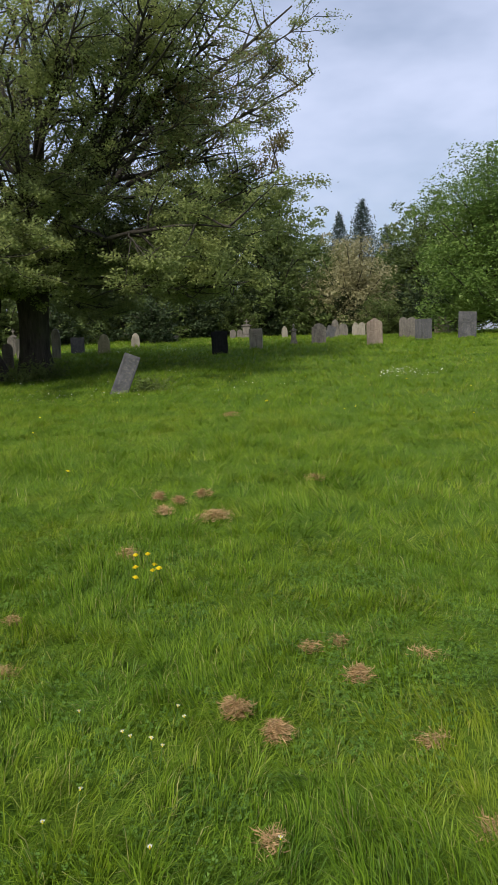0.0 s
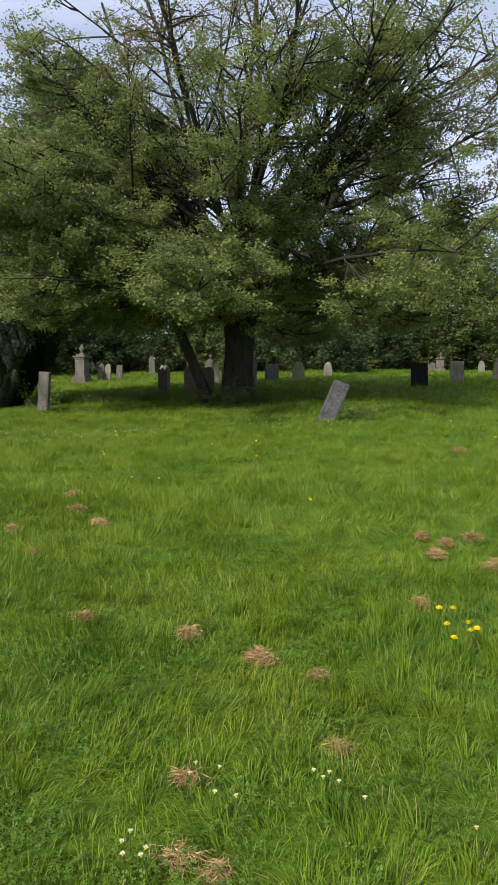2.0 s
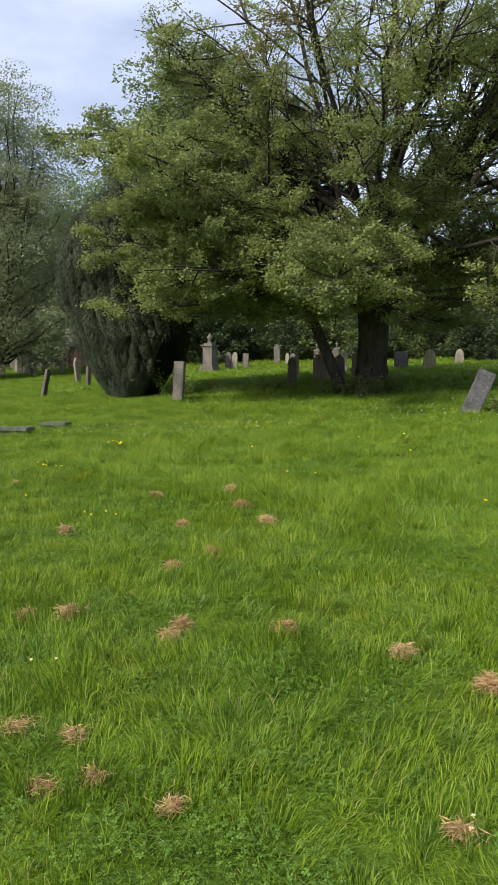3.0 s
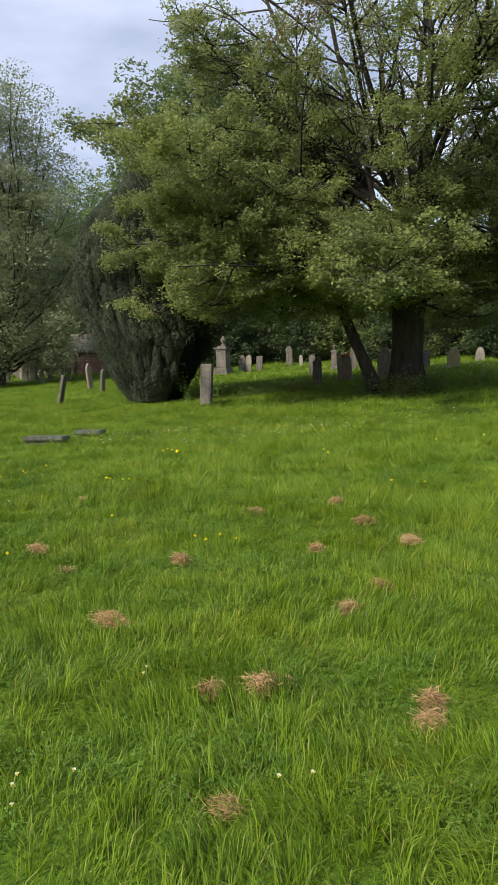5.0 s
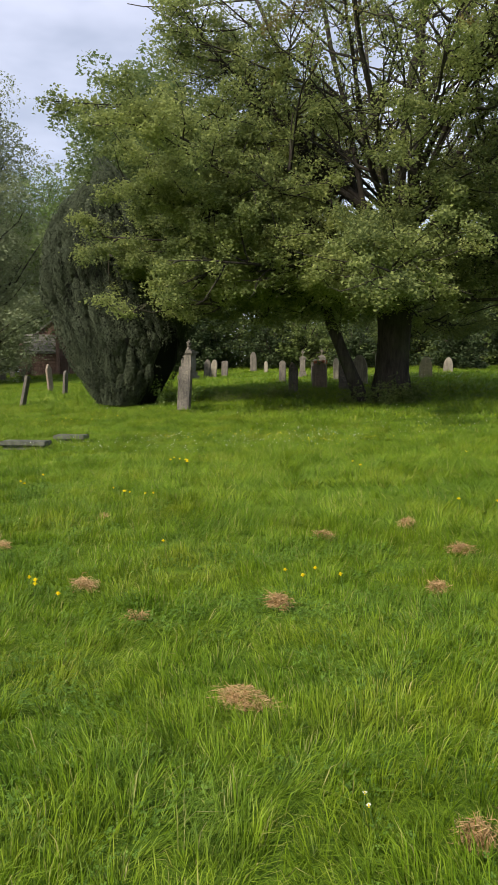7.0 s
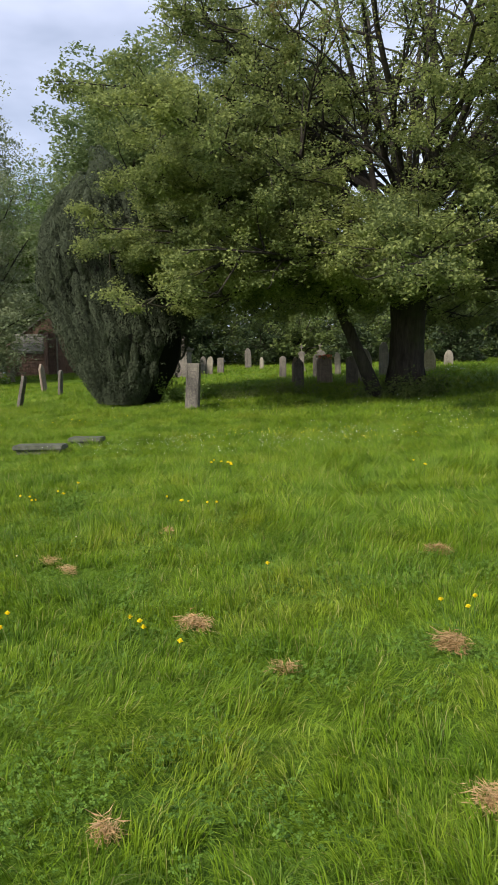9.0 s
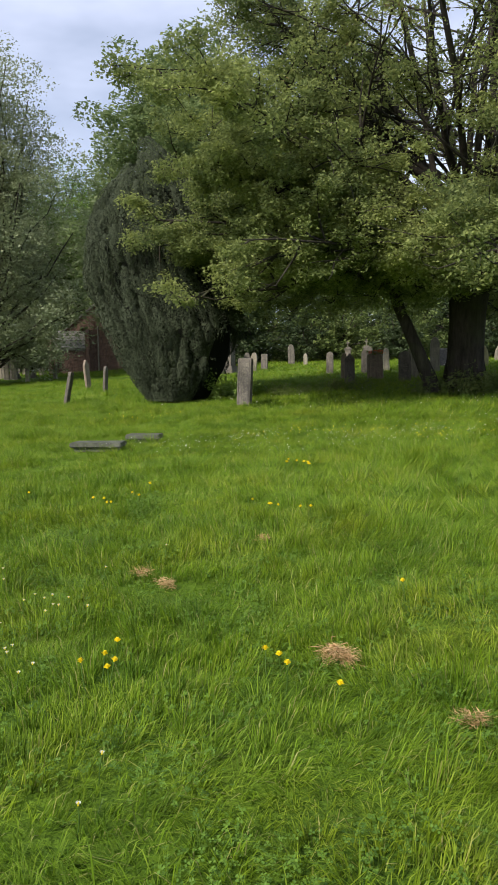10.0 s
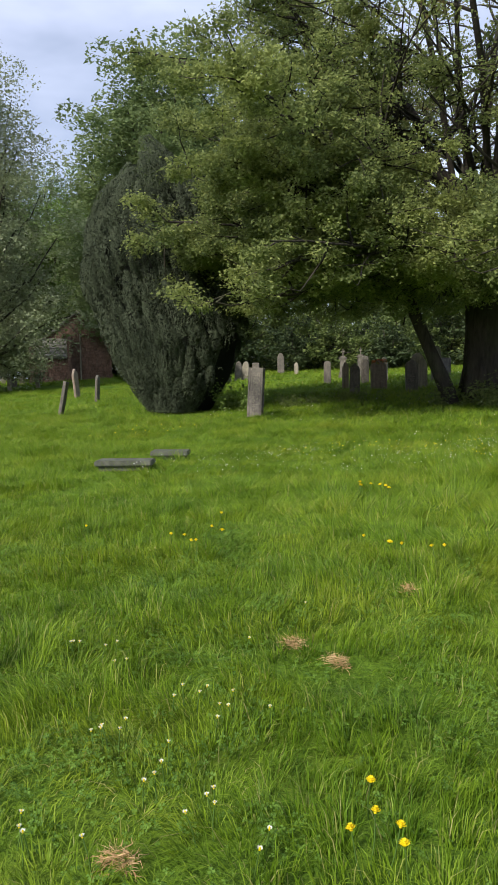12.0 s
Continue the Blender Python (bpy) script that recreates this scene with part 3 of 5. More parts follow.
grey_tree = cloud_tree("tree", "airy grey-green broadleaf tree with hanging sprays", (6.3, 19.5), 101, M_GREY, 0.145, 125000, 0.3, 0.09, 52, 0.35, None, 0.5, 0.15)
put(grey_tree, -34.0, 40.7, 20, 1.0, True)
lime_tree = cloud_tree("tree", "fresh green broadleaf tree in full leaf", (6.0, 14.0), 102, M_LIME, 0.17, 105000, 0.35, 0.10, 48, 0.1, None, 0.75, 0.125)
put(lime_tree, 17.4, 53.8, 0, 1.0, True, 0.88)
put(lime_tree, -45.6, 68.1, 130, 1.35)
chestnut_tree = cloud_tree("tree", "tall broadleaf tree with large clustered leaves", (8.0, 26.0), 103, M_CHEST, 0.29, 150000, 0.55, 0.16, 54, 0.25, None, 0.8, 0.125)
put(chestnut_tree, -28.6, 56.9, 40, 1.0, True, 0.86)
rust_tree = cloud_tree("tree", "small round tree with faded pink-bronze blossom", (3.6, 8.2), 104, M_RUST, 0.17, 26000, 0.2, 0.12, 36, 0.1, None, 0.8, 0.12)

put(rust_tree, 8.7, 65.5, 0, 1.0, True)
spruce = conifer("conifer", "dark green conifer rising above the wood", 17.5, 8.2, 105)
put(spruce, 12.8, 97.3, 0, 0.95, True)
put(spruce, 10.2, 99.5, 80, 0.74, False, 1.2)
put(spruce, 15.8, 97.9, 190, 0.78)
oak_tree = cloud_tree("tree", "dense green broadleaf tree at the edge of the wood", (6.5, 13.0), 106, M_WOOD, 0.30, 24000, 0.35, 0.05, 34)
elm_tree = cloud_tree("tree", "deep green broadleaf tree at the edge of the wood", (6.0, 14.0), 107, M_WOOD, 0.30, 24000, 0.3, 0.05, 34)
for k in range(22):
    b = radians(-26 + 94 * k / 21 + random.uniform(-1.2, 1.2))
    far = 76 + 9 * (k % 2) + random.uniform(-3, 3)
    px, py = -3 - far * math.sin(b), 4 + far * math.cos(b)
    high = 0.72 if k in (3, 4) else 1.0 if k < 12 else 1.22
    put((oak_tree, elm_tree)[k % 2], px, py, k * 77.0, random.uniform(0.9, 1.12) * high, k < 2, 0.92)
put(oak_tree, 1.2, 69.8, 33, 1.02)
put(elm_tree, 8.4, 89.6, 20, 0.78)
put(oak_tree, 14.4, 91.1, 150, 0.72)
put(elm_tree, 17.5, 80.4, 290, 0.95)
put(grey_tree, -46.3, 60.3, 100, 0.85)
put(lime_tree, -44.8, 75.6, 10, 1.3)
put(elm_tree, -5.5, 67.3, 210, 0.95)
dark_bush = cloud_tree("bush", "almost black evergreen bush behind the graves", (2.2, 3.0), 110, M_EVER, 0.2, 5000, 0.1, 0.04, 20)
put(dark_bush, -5.9, 53.4, 0, 1.0, True)
put(dark_bush, -12.5, 54.0, 100, 0.9)
holly = cloud_tree("bush", "dark evergreen bush behind the graves", (2.6, 3.8), 108, M_EVER, 0.17, 9000, 0.12, 0.06, 20)
laurel = cloud_tree("bush", "dense dark green shrub behind the graves", (2.8, 3.2), 109, M_WOOD, 0.16, 9000, 0.1, 0.05, 20)
for k in range(26):
    b = radians(-16 + 70 * k / 25 + random.uniform(-1, 1))
    far = 60 + random.uniform(-3, 5)
    if 6 < k < 20:
        far = 55 + random.uniform(-2, 4)
    px, py = -3 - far * math.sin(b), 4 + far * math.cos(b)
    if -41 < px < -29:
        continue
    put((holly, laurel)[k % 2], px, py, k * 61.0, random.uniform(0.85, 1.35), k < 2, 1.0)


# ---- graves ----


def outline(style, w, h):
    """Half outline of a headstone, from the foot up, as x and z."""
    r, pts = w / 2, [(w / 2, -0.35)]
    if style == "round":
        pts += [(r, h - r)] + [(r * math.cos(a), h - r + r * math.sin(a)) for a in np.linspace(0.2, 1.45, 7)]
    elif style == "pointed":
        rise = min(w * 0.95, h * 0.6)
        pts += [(r * math.cos(a) ** 0.9, h - rise + rise * math.sin(a) ** 1.15) for a in np.linspace(0.0, 1.52, 9)]
    elif style == "shoulder":
        pts += [(r, h * 0.78), (r * 0.98, h * 0.81), (r * 0.78, h * 0.82)] + [(r * 0.76 * math.cos(a), h * 0.82 + h * 0.18 * math.sin(a)) for a in np.linspace(0.25, 1.5, 7)]
    elif style == "ogee":
        pts += [(r, h * 0.80), (r * 0.86, h * 0.86), (r * 0.55, h * 0.90), (r * 0.30, h * 0.955), (r * 0.14, h * 0.99)]
    else:
        pts += [(r, h - 0.03), (r - 0.025, h)]
    return pts


def slab(style, w, h, t):
    bm = bmesh.new()
    half = outline(style, w, h)
    ring = half + ([(0.0, h)] if style in ("round", "pointed", "shoulder", "ogee") else []) + [(-x, z) for x, z in reversed(half)]
    front = [bm.verts.new((x, -t / 2, z)) for x, z in ring]
    face = bm.faces.new(front)
    ext = bmesh.ops.extrude_face_region(bm, geom=[face])
    bmesh.ops.translate(bm, verts=[g for g in ext["geom"] if isinstance(g, bmesh.types.BMVert)], vec=(0, t, 0))
    edges = [e for e in bm.edges if abs(e.verts[0].co.y - e.verts[1].co.y) < 1e-6]
    bmesh.ops.bevel(bm, geom=edges, offset=min(0.014, t * 0.2), segments=1, affect="EDGES")
    return bm


def headstone(x, y, w, h, style, mat, label, turn=0.0, lean=0.0, tilt=0.0, t=0.11, carved=True):
    """An upright gravestone: a slab with a recessed panel on its face, on a low plinth where it shows one."""
    root = thing("gravestone", (x, y, flat(x, y)), label, "gravestone", "gravestones of the churchyard")
    root.matrix_basis = pose(x, y, flat(x, y), tilt, lean, turn)
    part("slab", slab(style, w, h, t), mat, root)
    if carved and w > 0.3:
        bm = bmesh.new()
        m = w * 0.1
        z0, z1 = h * 0.24, h * (0.92 if style == "flat" else 0.70)
        for b in ((-w / 2 + m, z0, -w / 2 + m + 0.02, z1), (w / 2 - m - 0.02, z0, w / 2 - m, z1), (-w / 2 + m + 0.02, z1 - 0.02, w / 2 - m - 0.02, z1), (-w / 2 + m + 0.02, z0, w / 2 - m - 0.02, z0 + 0.02)):
            box(bm, b[0], -t / 2 - 0.010, b[1], b[2], -t / 2 + 0.004, b[3])
        part("border", bm, mat, root)
        for i in range(5 if w > 0.42 else 0):
            z = z0 + (z1 - z0) * (0.84 - 0.15 * i)
            q = (w / 2 - m - 0.05) * (0.95, 0.6, 0.85, 0.7, 0.5)[i]
            if q > 0.03:
                bm = bmesh.new()
                box(bm, -q, -t / 2 - 0.006, z - 0.012, q, -t / 2 + 0.004, z + 0.012)
                part("inscription", bm, mat, root, "worn line of unreadable lettering")
    return root


def pedestal(x, y, w, h, mat, label, top="urn", turn=0.0):
    """A monument: stepped base, die, moulded cap and a finial."""
    root = thing("monument", (x, y, flat(x, y)), label, "monument")
    root.matrix_basis = pose(x, y, flat(x, y), 0, 0, turn)
    r = w / 2
    bm = bmesh.new()
    box(bm, -r * 1.5, -r * 1.5, -0.3, r * 1.5, r * 1.5, h * 0.10)
    box(bm, -r * 1.25, -r * 1.25, h * 0.10, r * 1.25, r * 1.25, h * 0.19)
    part("base", bm, mat, root)
    bm = bmesh.new()
    box(bm, -r, -r, h * 0.19, r, r, h * 0.62)
    bmesh.ops.bevel(bm, geom=bm.edges[:], offset=0.02, segments=1, affect="EDGES")
    part("die", bm, mat, root)
    bm = bmesh.new()
    box(bm, -r * 1.15, -r * 1.15, h * 0.62, r * 1.15, r * 1.15, h * 0.66)
    box(bm, -r * 1.35, -r * 1.35, h * 0.66, r * 1.35, r * 1.35, h * 0.70)
    box(bm, -r * 0.8, -r * 0.8, h * 0.70, r * 0.8, r * 0.8, h * 0.74)
    part("cap", bm, mat, root)
    w2 = Wood()
    if top == "urn":
        z = np.array([0.74, 0.76, 0.78, 0.82, 0.88, 0.92, 0.94, 0.97, 1.0]) * h
        w2.tube(np.stack([0 * z, 0 * z, z], -1), np.array([0.5, 0.5, 0.22, 0.3, 0.55, 0.5, 0.3, 0.22, 0.03]) * r, 12)
        under(new("urn", w2.mesh("urn", mat)), root)
    else:
        bm = bmesh.new()
        box(bm, -r * 0.16, -r * 0.14, h * 0.74, r * 0.16, r * 0.14, h)
        box(bm, -r * 0.6, -r * 0.13, h * 0.88, r * 0.6, r * 0.13, h * 0.92)
        part("cross", bm, mat, root)
    return root


def chest(x, y, lx, ly, h, mat, label, turn):
    """A low ledger tomb, half sunk in the grass."""
    root = thing("ledger_tomb", (x, y, flat(x, y)), label, "tomb", "low ledger tombs")
    root.matrix_basis = pose(x, y, flat(x, y), 0, 0, turn)
    bm = bmesh.new()
    box(bm, -lx / 2 + 0.06, -ly / 2 + 0.06, -0.3, lx / 2 - 0.06, ly / 2 - 0.06, h - 0.09)
    part("base", bm, mat, root)
    bm = bmesh.new()
    box(bm, -lx / 2, -ly / 2, h - 0.09, lx / 2, ly / 2, h)
    bmesh.ops.bevel(bm, geom=bm.edges[:], offset=0.018, segments=2, affect="EDGES")
    part("ledger", bm, mat, root, "weathered flat cover slab")
    return root


headstone(-8.57, 40.16, 0.43, 1.55, "pointed", S_PALE, "pale weathered sandstone gravestone with a pointed arch top", 6, 0.2, -0.8)
headstone(-8.59, 44.31, 0.75, 0.87, "flat", S_SLATE, "dark grey slate gravestone with a square flat top", 12, 0.5, -2.6)
headstone(-6.75, 42.71, 0.65, 1.07, "pointed", S_OCHRE, "lichen-yellowed stone gravestone with a pointed arch top", 2, 1.3, -1.4)
headstone(-6.23, 48.96, 0.52, 0.85, "pointed", S_PALE, "pale weathered sandstone gravestone with a pointed arch top", 6, 2.0, -0.2)
headstone(-0.19, 38.69, 0.77, 1.09, "flat", S_BLACK, "polished black granite gravestone with a square flat top", 1, -2.0, 0.8)
headstone(1.43, 41.79, 0.68, 1.05, "flat", S_PALE, "pale weathered sandstone gravestone with a square flat top", -10, 0.5, 2.2)
headstone(-0.90, 59.69, 0.45, 0.66, "round", S_GREY, "weathered grey stone gravestone with a rounded top", -4, 1.0, 1.0)
headstone(-0.50, 61.72, 0.46, 0.64, "shoulder", S_GREY, "weathered grey stone gravestone with a shouldered rounded top", -11, 1.0, 0.5)
headstone(2.99, 58.81, 0.44, 0.82, "pointed", S_PALE, "pale weathered sandstone gravestone with a pointed arch top", -7, -1.9, 2.2)
headstone(4.85, 45.76, 0.82, 1.10, "shoulder", S_GREY, "weathered grey stone gravestone with a shouldered rounded top", -4, 2.0, 2.3)
headstone(5.89, 53.72, 0.60, 0.83, "flat", S_SLATE, "dark grey slate gravestone with a square flat top, leaning", -1, 18.0, -0.6)
headstone(6.46, 55.69, 0.50, 1.21, "pointed", S_GREY, "weathered grey stone gravestone with a pointed arch top", 1, -0.2, 2.6)
headstone(7.28, 58.63, 0.62, 0.93, "round", S_GREY, "weathered grey stone gravestone with a rounded top", 2, -1.6, -2.2)
headstone(8.11, 58.56, 0.49, 0.99, "pointed", S_PALE, "pale weathered sandstone gravestone with a pointed arch top", -9, 1.9, -0.4)
headstone(8.60, 58.52, 0.49, 0.97, "round", S_PALE, "pale weathered sandstone gravestone with a rounded top", -2, -0.8, 0.0)
headstone(7.62, 42.53, 0.82, 1.37, "ogee", S_BROWN, "brown sandstone gravestone with a curved peaked top", -6, -0.6, 0.5)
headstone(10.42, 51.23, 0.50, 1.25, "round", S_GREY, "weathered grey stone gravestone with a rounded top", -3, 1.6, 1.1)
headstone(10.76, 50.16, 0.68, 1.24, "round", S_GREY, "weathered grey stone gravestone with a rounded top", 3, 1.4, 2.9)
headstone(10.62, 45.11, 0.92, 1.15, "flat", S_SLATE, "dark grey slate gravestone with a square flat top", -1, -1.3, 2.2)
headstone(14.16, 58.69, 0.63, 1.24, "round", S_BROWN, "brown sandstone gravestone with a rounded top", 3, 1.6, 0.4)
headstone(14.70, 58.58, 0.54, 1.21, "pointed", S_PALE, "pale weathered sandstone gravestone with a pointed arch top", -1, -1.2, 2.0)
headstone(15.67, 60.41, 0.65, 1.03, "shoulder", S_GREY, "weathered grey stone gravestone with a shouldered rounded top", -3, -0.9, -2.6)
headstone(13.35, 46.58, 1.03, 1.46, "flat", S_SLATE, "dark grey slate gravestone with a square flat top", 2, 2.0, -2.5)
headstone(-19.36, 44.86, 0.37, 1.04, "pointed", S_GREY, "weathered grey stone gravestone with a pointed arch top", 15, 3.0, -2.1)
headstone(-19.03, 45.02, 0.37, 1.02, "pointed", S_PALE, "pale weathered sandstone gravestone with a pointed arch top, leaning", 7, 6.0, 2.2)
headstone(-18.80, 46.25, 0.38, 0.89, "flat", S_GREY, "weathered grey stone gravestone with a square flat top", 3, 0.5, -2.7)
headstone(-18.90, 51.70, 0.42, 1.27, "pointed", S_GREY, "weathered grey stone gravestone with a pointed arch top", 13, -0.7, 2.3)
headstone(-12.44, 44.56, 0.35, 1.10, "round", S_GREY, "weathered grey stone gravestone with a rounded top", 18, 0.0, 3.0)
headstone(-11.04, 41.87, 0.29, 1.08, "pointed", S_PALE, "pale weathered sandstone gravestone with a pointed arch top", 7, -1.7, 0.6)
headstone(-9.16, 38.41, 0.72, 1.30, "pointed", S_PALE, "pale weathered sandstone gravestone with a pointed arch top", 3, -1.2, -0.6)
headstone(-20.0, 28.39, 0.50, 1.15, "flat", S_GREY, "weathered grey stone gravestone with a square flat top, leaning", 112, 4.0, 10.0)
headstone(-21.77, 33.98, 0.50, 1.08, "round", S_GREY, "weathered grey stone gravestone with a rounded top", 108, -0.7, 2.8)
headstone(-38.27, 47.80, 0.22, 1.05, "round", S_PALE, "pale weathered sandstone gravestone with a rounded top", 16, -0.5, -0.2)
headstone(-37.36, 47.26, 0.22, 1.06, "pointed", S_PALE, "pale weathered sandstone gravestone with a pointed arch top", 10, 0.6, 0.6)
headstone(-35.72, 46.02, 0.38, 1.58, "shoulder", S_PALE, "pale weathered sandstone gravestone with a shouldered rounded top", 11, -3.0, 2.6)
headstone(-32.13, 42.49, 0.23, 0.79, "round", S_PALE, "pale weathered sandstone gravestone with a rounded top", 10, -0.3, 1.3)
headstone(-32.02, 45.09, 0.24, 0.83, "round", S_PALE, "pale weathered sandstone gravestone with a rounded top", 6, -0.8, 2.9)
headstone(-24.07, 36.29, 0.50, 1.33, "ogee", S_BROWN, "brown sandstone gravestone with a curved peaked top, leaning", 100, -8.0, -2.9)
headstone(-13.50, 40.61, 0.33, 1.06, "round", S_GREY, "weathered grey stone gravestone with a rounded top", 9, 0.3, -2.9)
headstone(-11.91, 36.86, 0.27, 1.08, "shoulder", S_BROWN, "brown sandstone gravestone with a shouldered rounded top", 12, 0.5, -2.6)
headstone(-10.99, 33.99, 0.38, 1.15, "ogee", S_GREY, "weathered grey stone gravestone with a curved peaked top", 12, -0.1, 1.1)
headstone(-11.66, 39.97, 0.38, 1.10, "round", S_GREY, "weathered grey stone gravestone with a rounded top", 8, 0.8, 1.4)
headstone(-10.42, 36.12, 0.64, 1.14, "ogee", S_BROWN, "brown sandstone gravestone with a curved peaked top", 2, -1.8, 1.1)
headstone(-8.94, 34.32, 0.46, 1.15, "round", S_GREY, "weathered grey stone gravestone with a rounded top", 17, -1.0, -0.3)
headstone(-8.78, 36.35, 0.41, 1.15, "pointed", S_PALE, "pale weathered sandstone gravestone with a pointed arch top", 11, -0.7, -0.8)
headstone(-17.44, 49.92, 0.25, 0.70, "pointed", S_PALE, "pale weathered sandstone gravestone with a pointed arch top", 7, -0.5, 0.6)
headstone(-1.92, 23.6, 0.48, 1.17, "flat", S_SLATE, "dark slate gravestone leaning steeply in the long grass", 8, 22, -6, 0.12)
headstone(-12.45, 26.47, 0.50, 1.38, "flat", S_GREY, "tall grey stone gravestone standing beside the yew", -17, 2, -2, 0.13)
headstone(-43.89, 51.52, 0.30, 1.11, "round", S_PALE, "pale weathered sandstone gravestone with a rounded top", 23, -1.0, 0)
headstone(-41.68, 49.47, 0.35, 1.32, "pointed", S_PALE, "pale weathered sandstone gravestone with a pointed arch top", 34, -3.8, 0)
headstone(-39.48, 47.39, 0.40, 1.33, "flat", S_GREY, "weathered grey stone gravestone with a square flat top", 29, 1.9, 0)
headstone(-37.32, 45.28, 0.30, 1.03, "shoulder", S_PALE, "pale weathered sandstone gravestone with a shouldered rounded top", 23, -2.2, 0)
headstone(-42.74, 52.47, 0.35, 1.05, "round", S_PALE, "pale weathered sandstone gravestone with a rounded top", 35, -2.1, 0)
headstone(-40.63, 50.31, 0.40, 0.84, "pointed", S_GREY, "weathered grey stone gravestone with a pointed arch top", 20, -0.5, 0)
headstone(-38.45, 48.21, 0.30, 1.02, "flat", S_PALE, "pale weathered sandstone gravestone with a square flat top", 32, -3.2, 0)
headstone(-36.37, 46.03, 0.35, 1.26, "shoulder", S_PALE, "pale weathered sandstone gravestone with a shouldered rounded top", 23, -1.3, 0)
headstone(-41.28, 53.59, 0.40, 0.50, "round", S_GREY, "weathered grey stone gravestone with a rounded top", 36, -0.5, 0)
headstone(-39.08, 51.49, 0.30, 0.50, "pointed", S_PALE, "pale weathered sandstone gravestone with a pointed arch top", 36, -2.6, 0)
headstone(-36.35, 49.75, 0.35, 0.55, "flat", S_PALE, "pale weathered sandstone gravestone with a square flat top", 23, 1.2, 0)
headstone(-35.04, 47.01, 0.40, 0.50, "shoulder", S_GREY, "weathered grey stone gravestone with a shouldered rounded top", 37, -0.4, 0)
pedestal(-19.88, 43.46, 0.62, 2.24, S_GREY, "stone pedestal monument with an urn on its cap", "urn", -3)
pedestal(0.15, 59.75, 0.55, 1.39, S_GREY, "stone pedestal monument with a small cross", "cross", -6)
pedestal(3.44, 45.81, 0.26, 1.15, S_GREY, "small stone pillar with a ball finial", "urn", 6)
pedestal(-36.36, 46.78, 0.4, 1.71, S_GREY, "pale stone pedestal with an urn", "urn", -4)
pedestal(-13.59, 44.68, 0.3, 1.48, S_GREY, "stone cross on a stepped base", "cross", 14)
pedestal(-13.07, 46.83, 0.3, 1.48, S_GREY, "stone cross on a stepped base", "cross", 15)
pedestal(13.42, 62.89, 0.45, 2.05, S_GREY, "tall stone cross monument", "cross", -4)
chest(-11.58, 16.9, 0.92, 0.5, 0.16, S_MOSS, "low grey ledger tomb half sunk in long grass", 17)
chest(-11.38, 18.25, 0.67, 0.5, 0.16, S_MOSS, "low grey ledger tomb half sunk in long grass", 17)
chest(11.02, 63.26, 1.2, 0.9, 0.5, S_PALE, "pale stone chest tomb among the graves", 0)
chest(-5.46, 56.09, 1.9, 0.9, 0.4, S_PALE, "pale stone chest tomb among the graves", 5)

# ---- the small chapel behind the yew ----


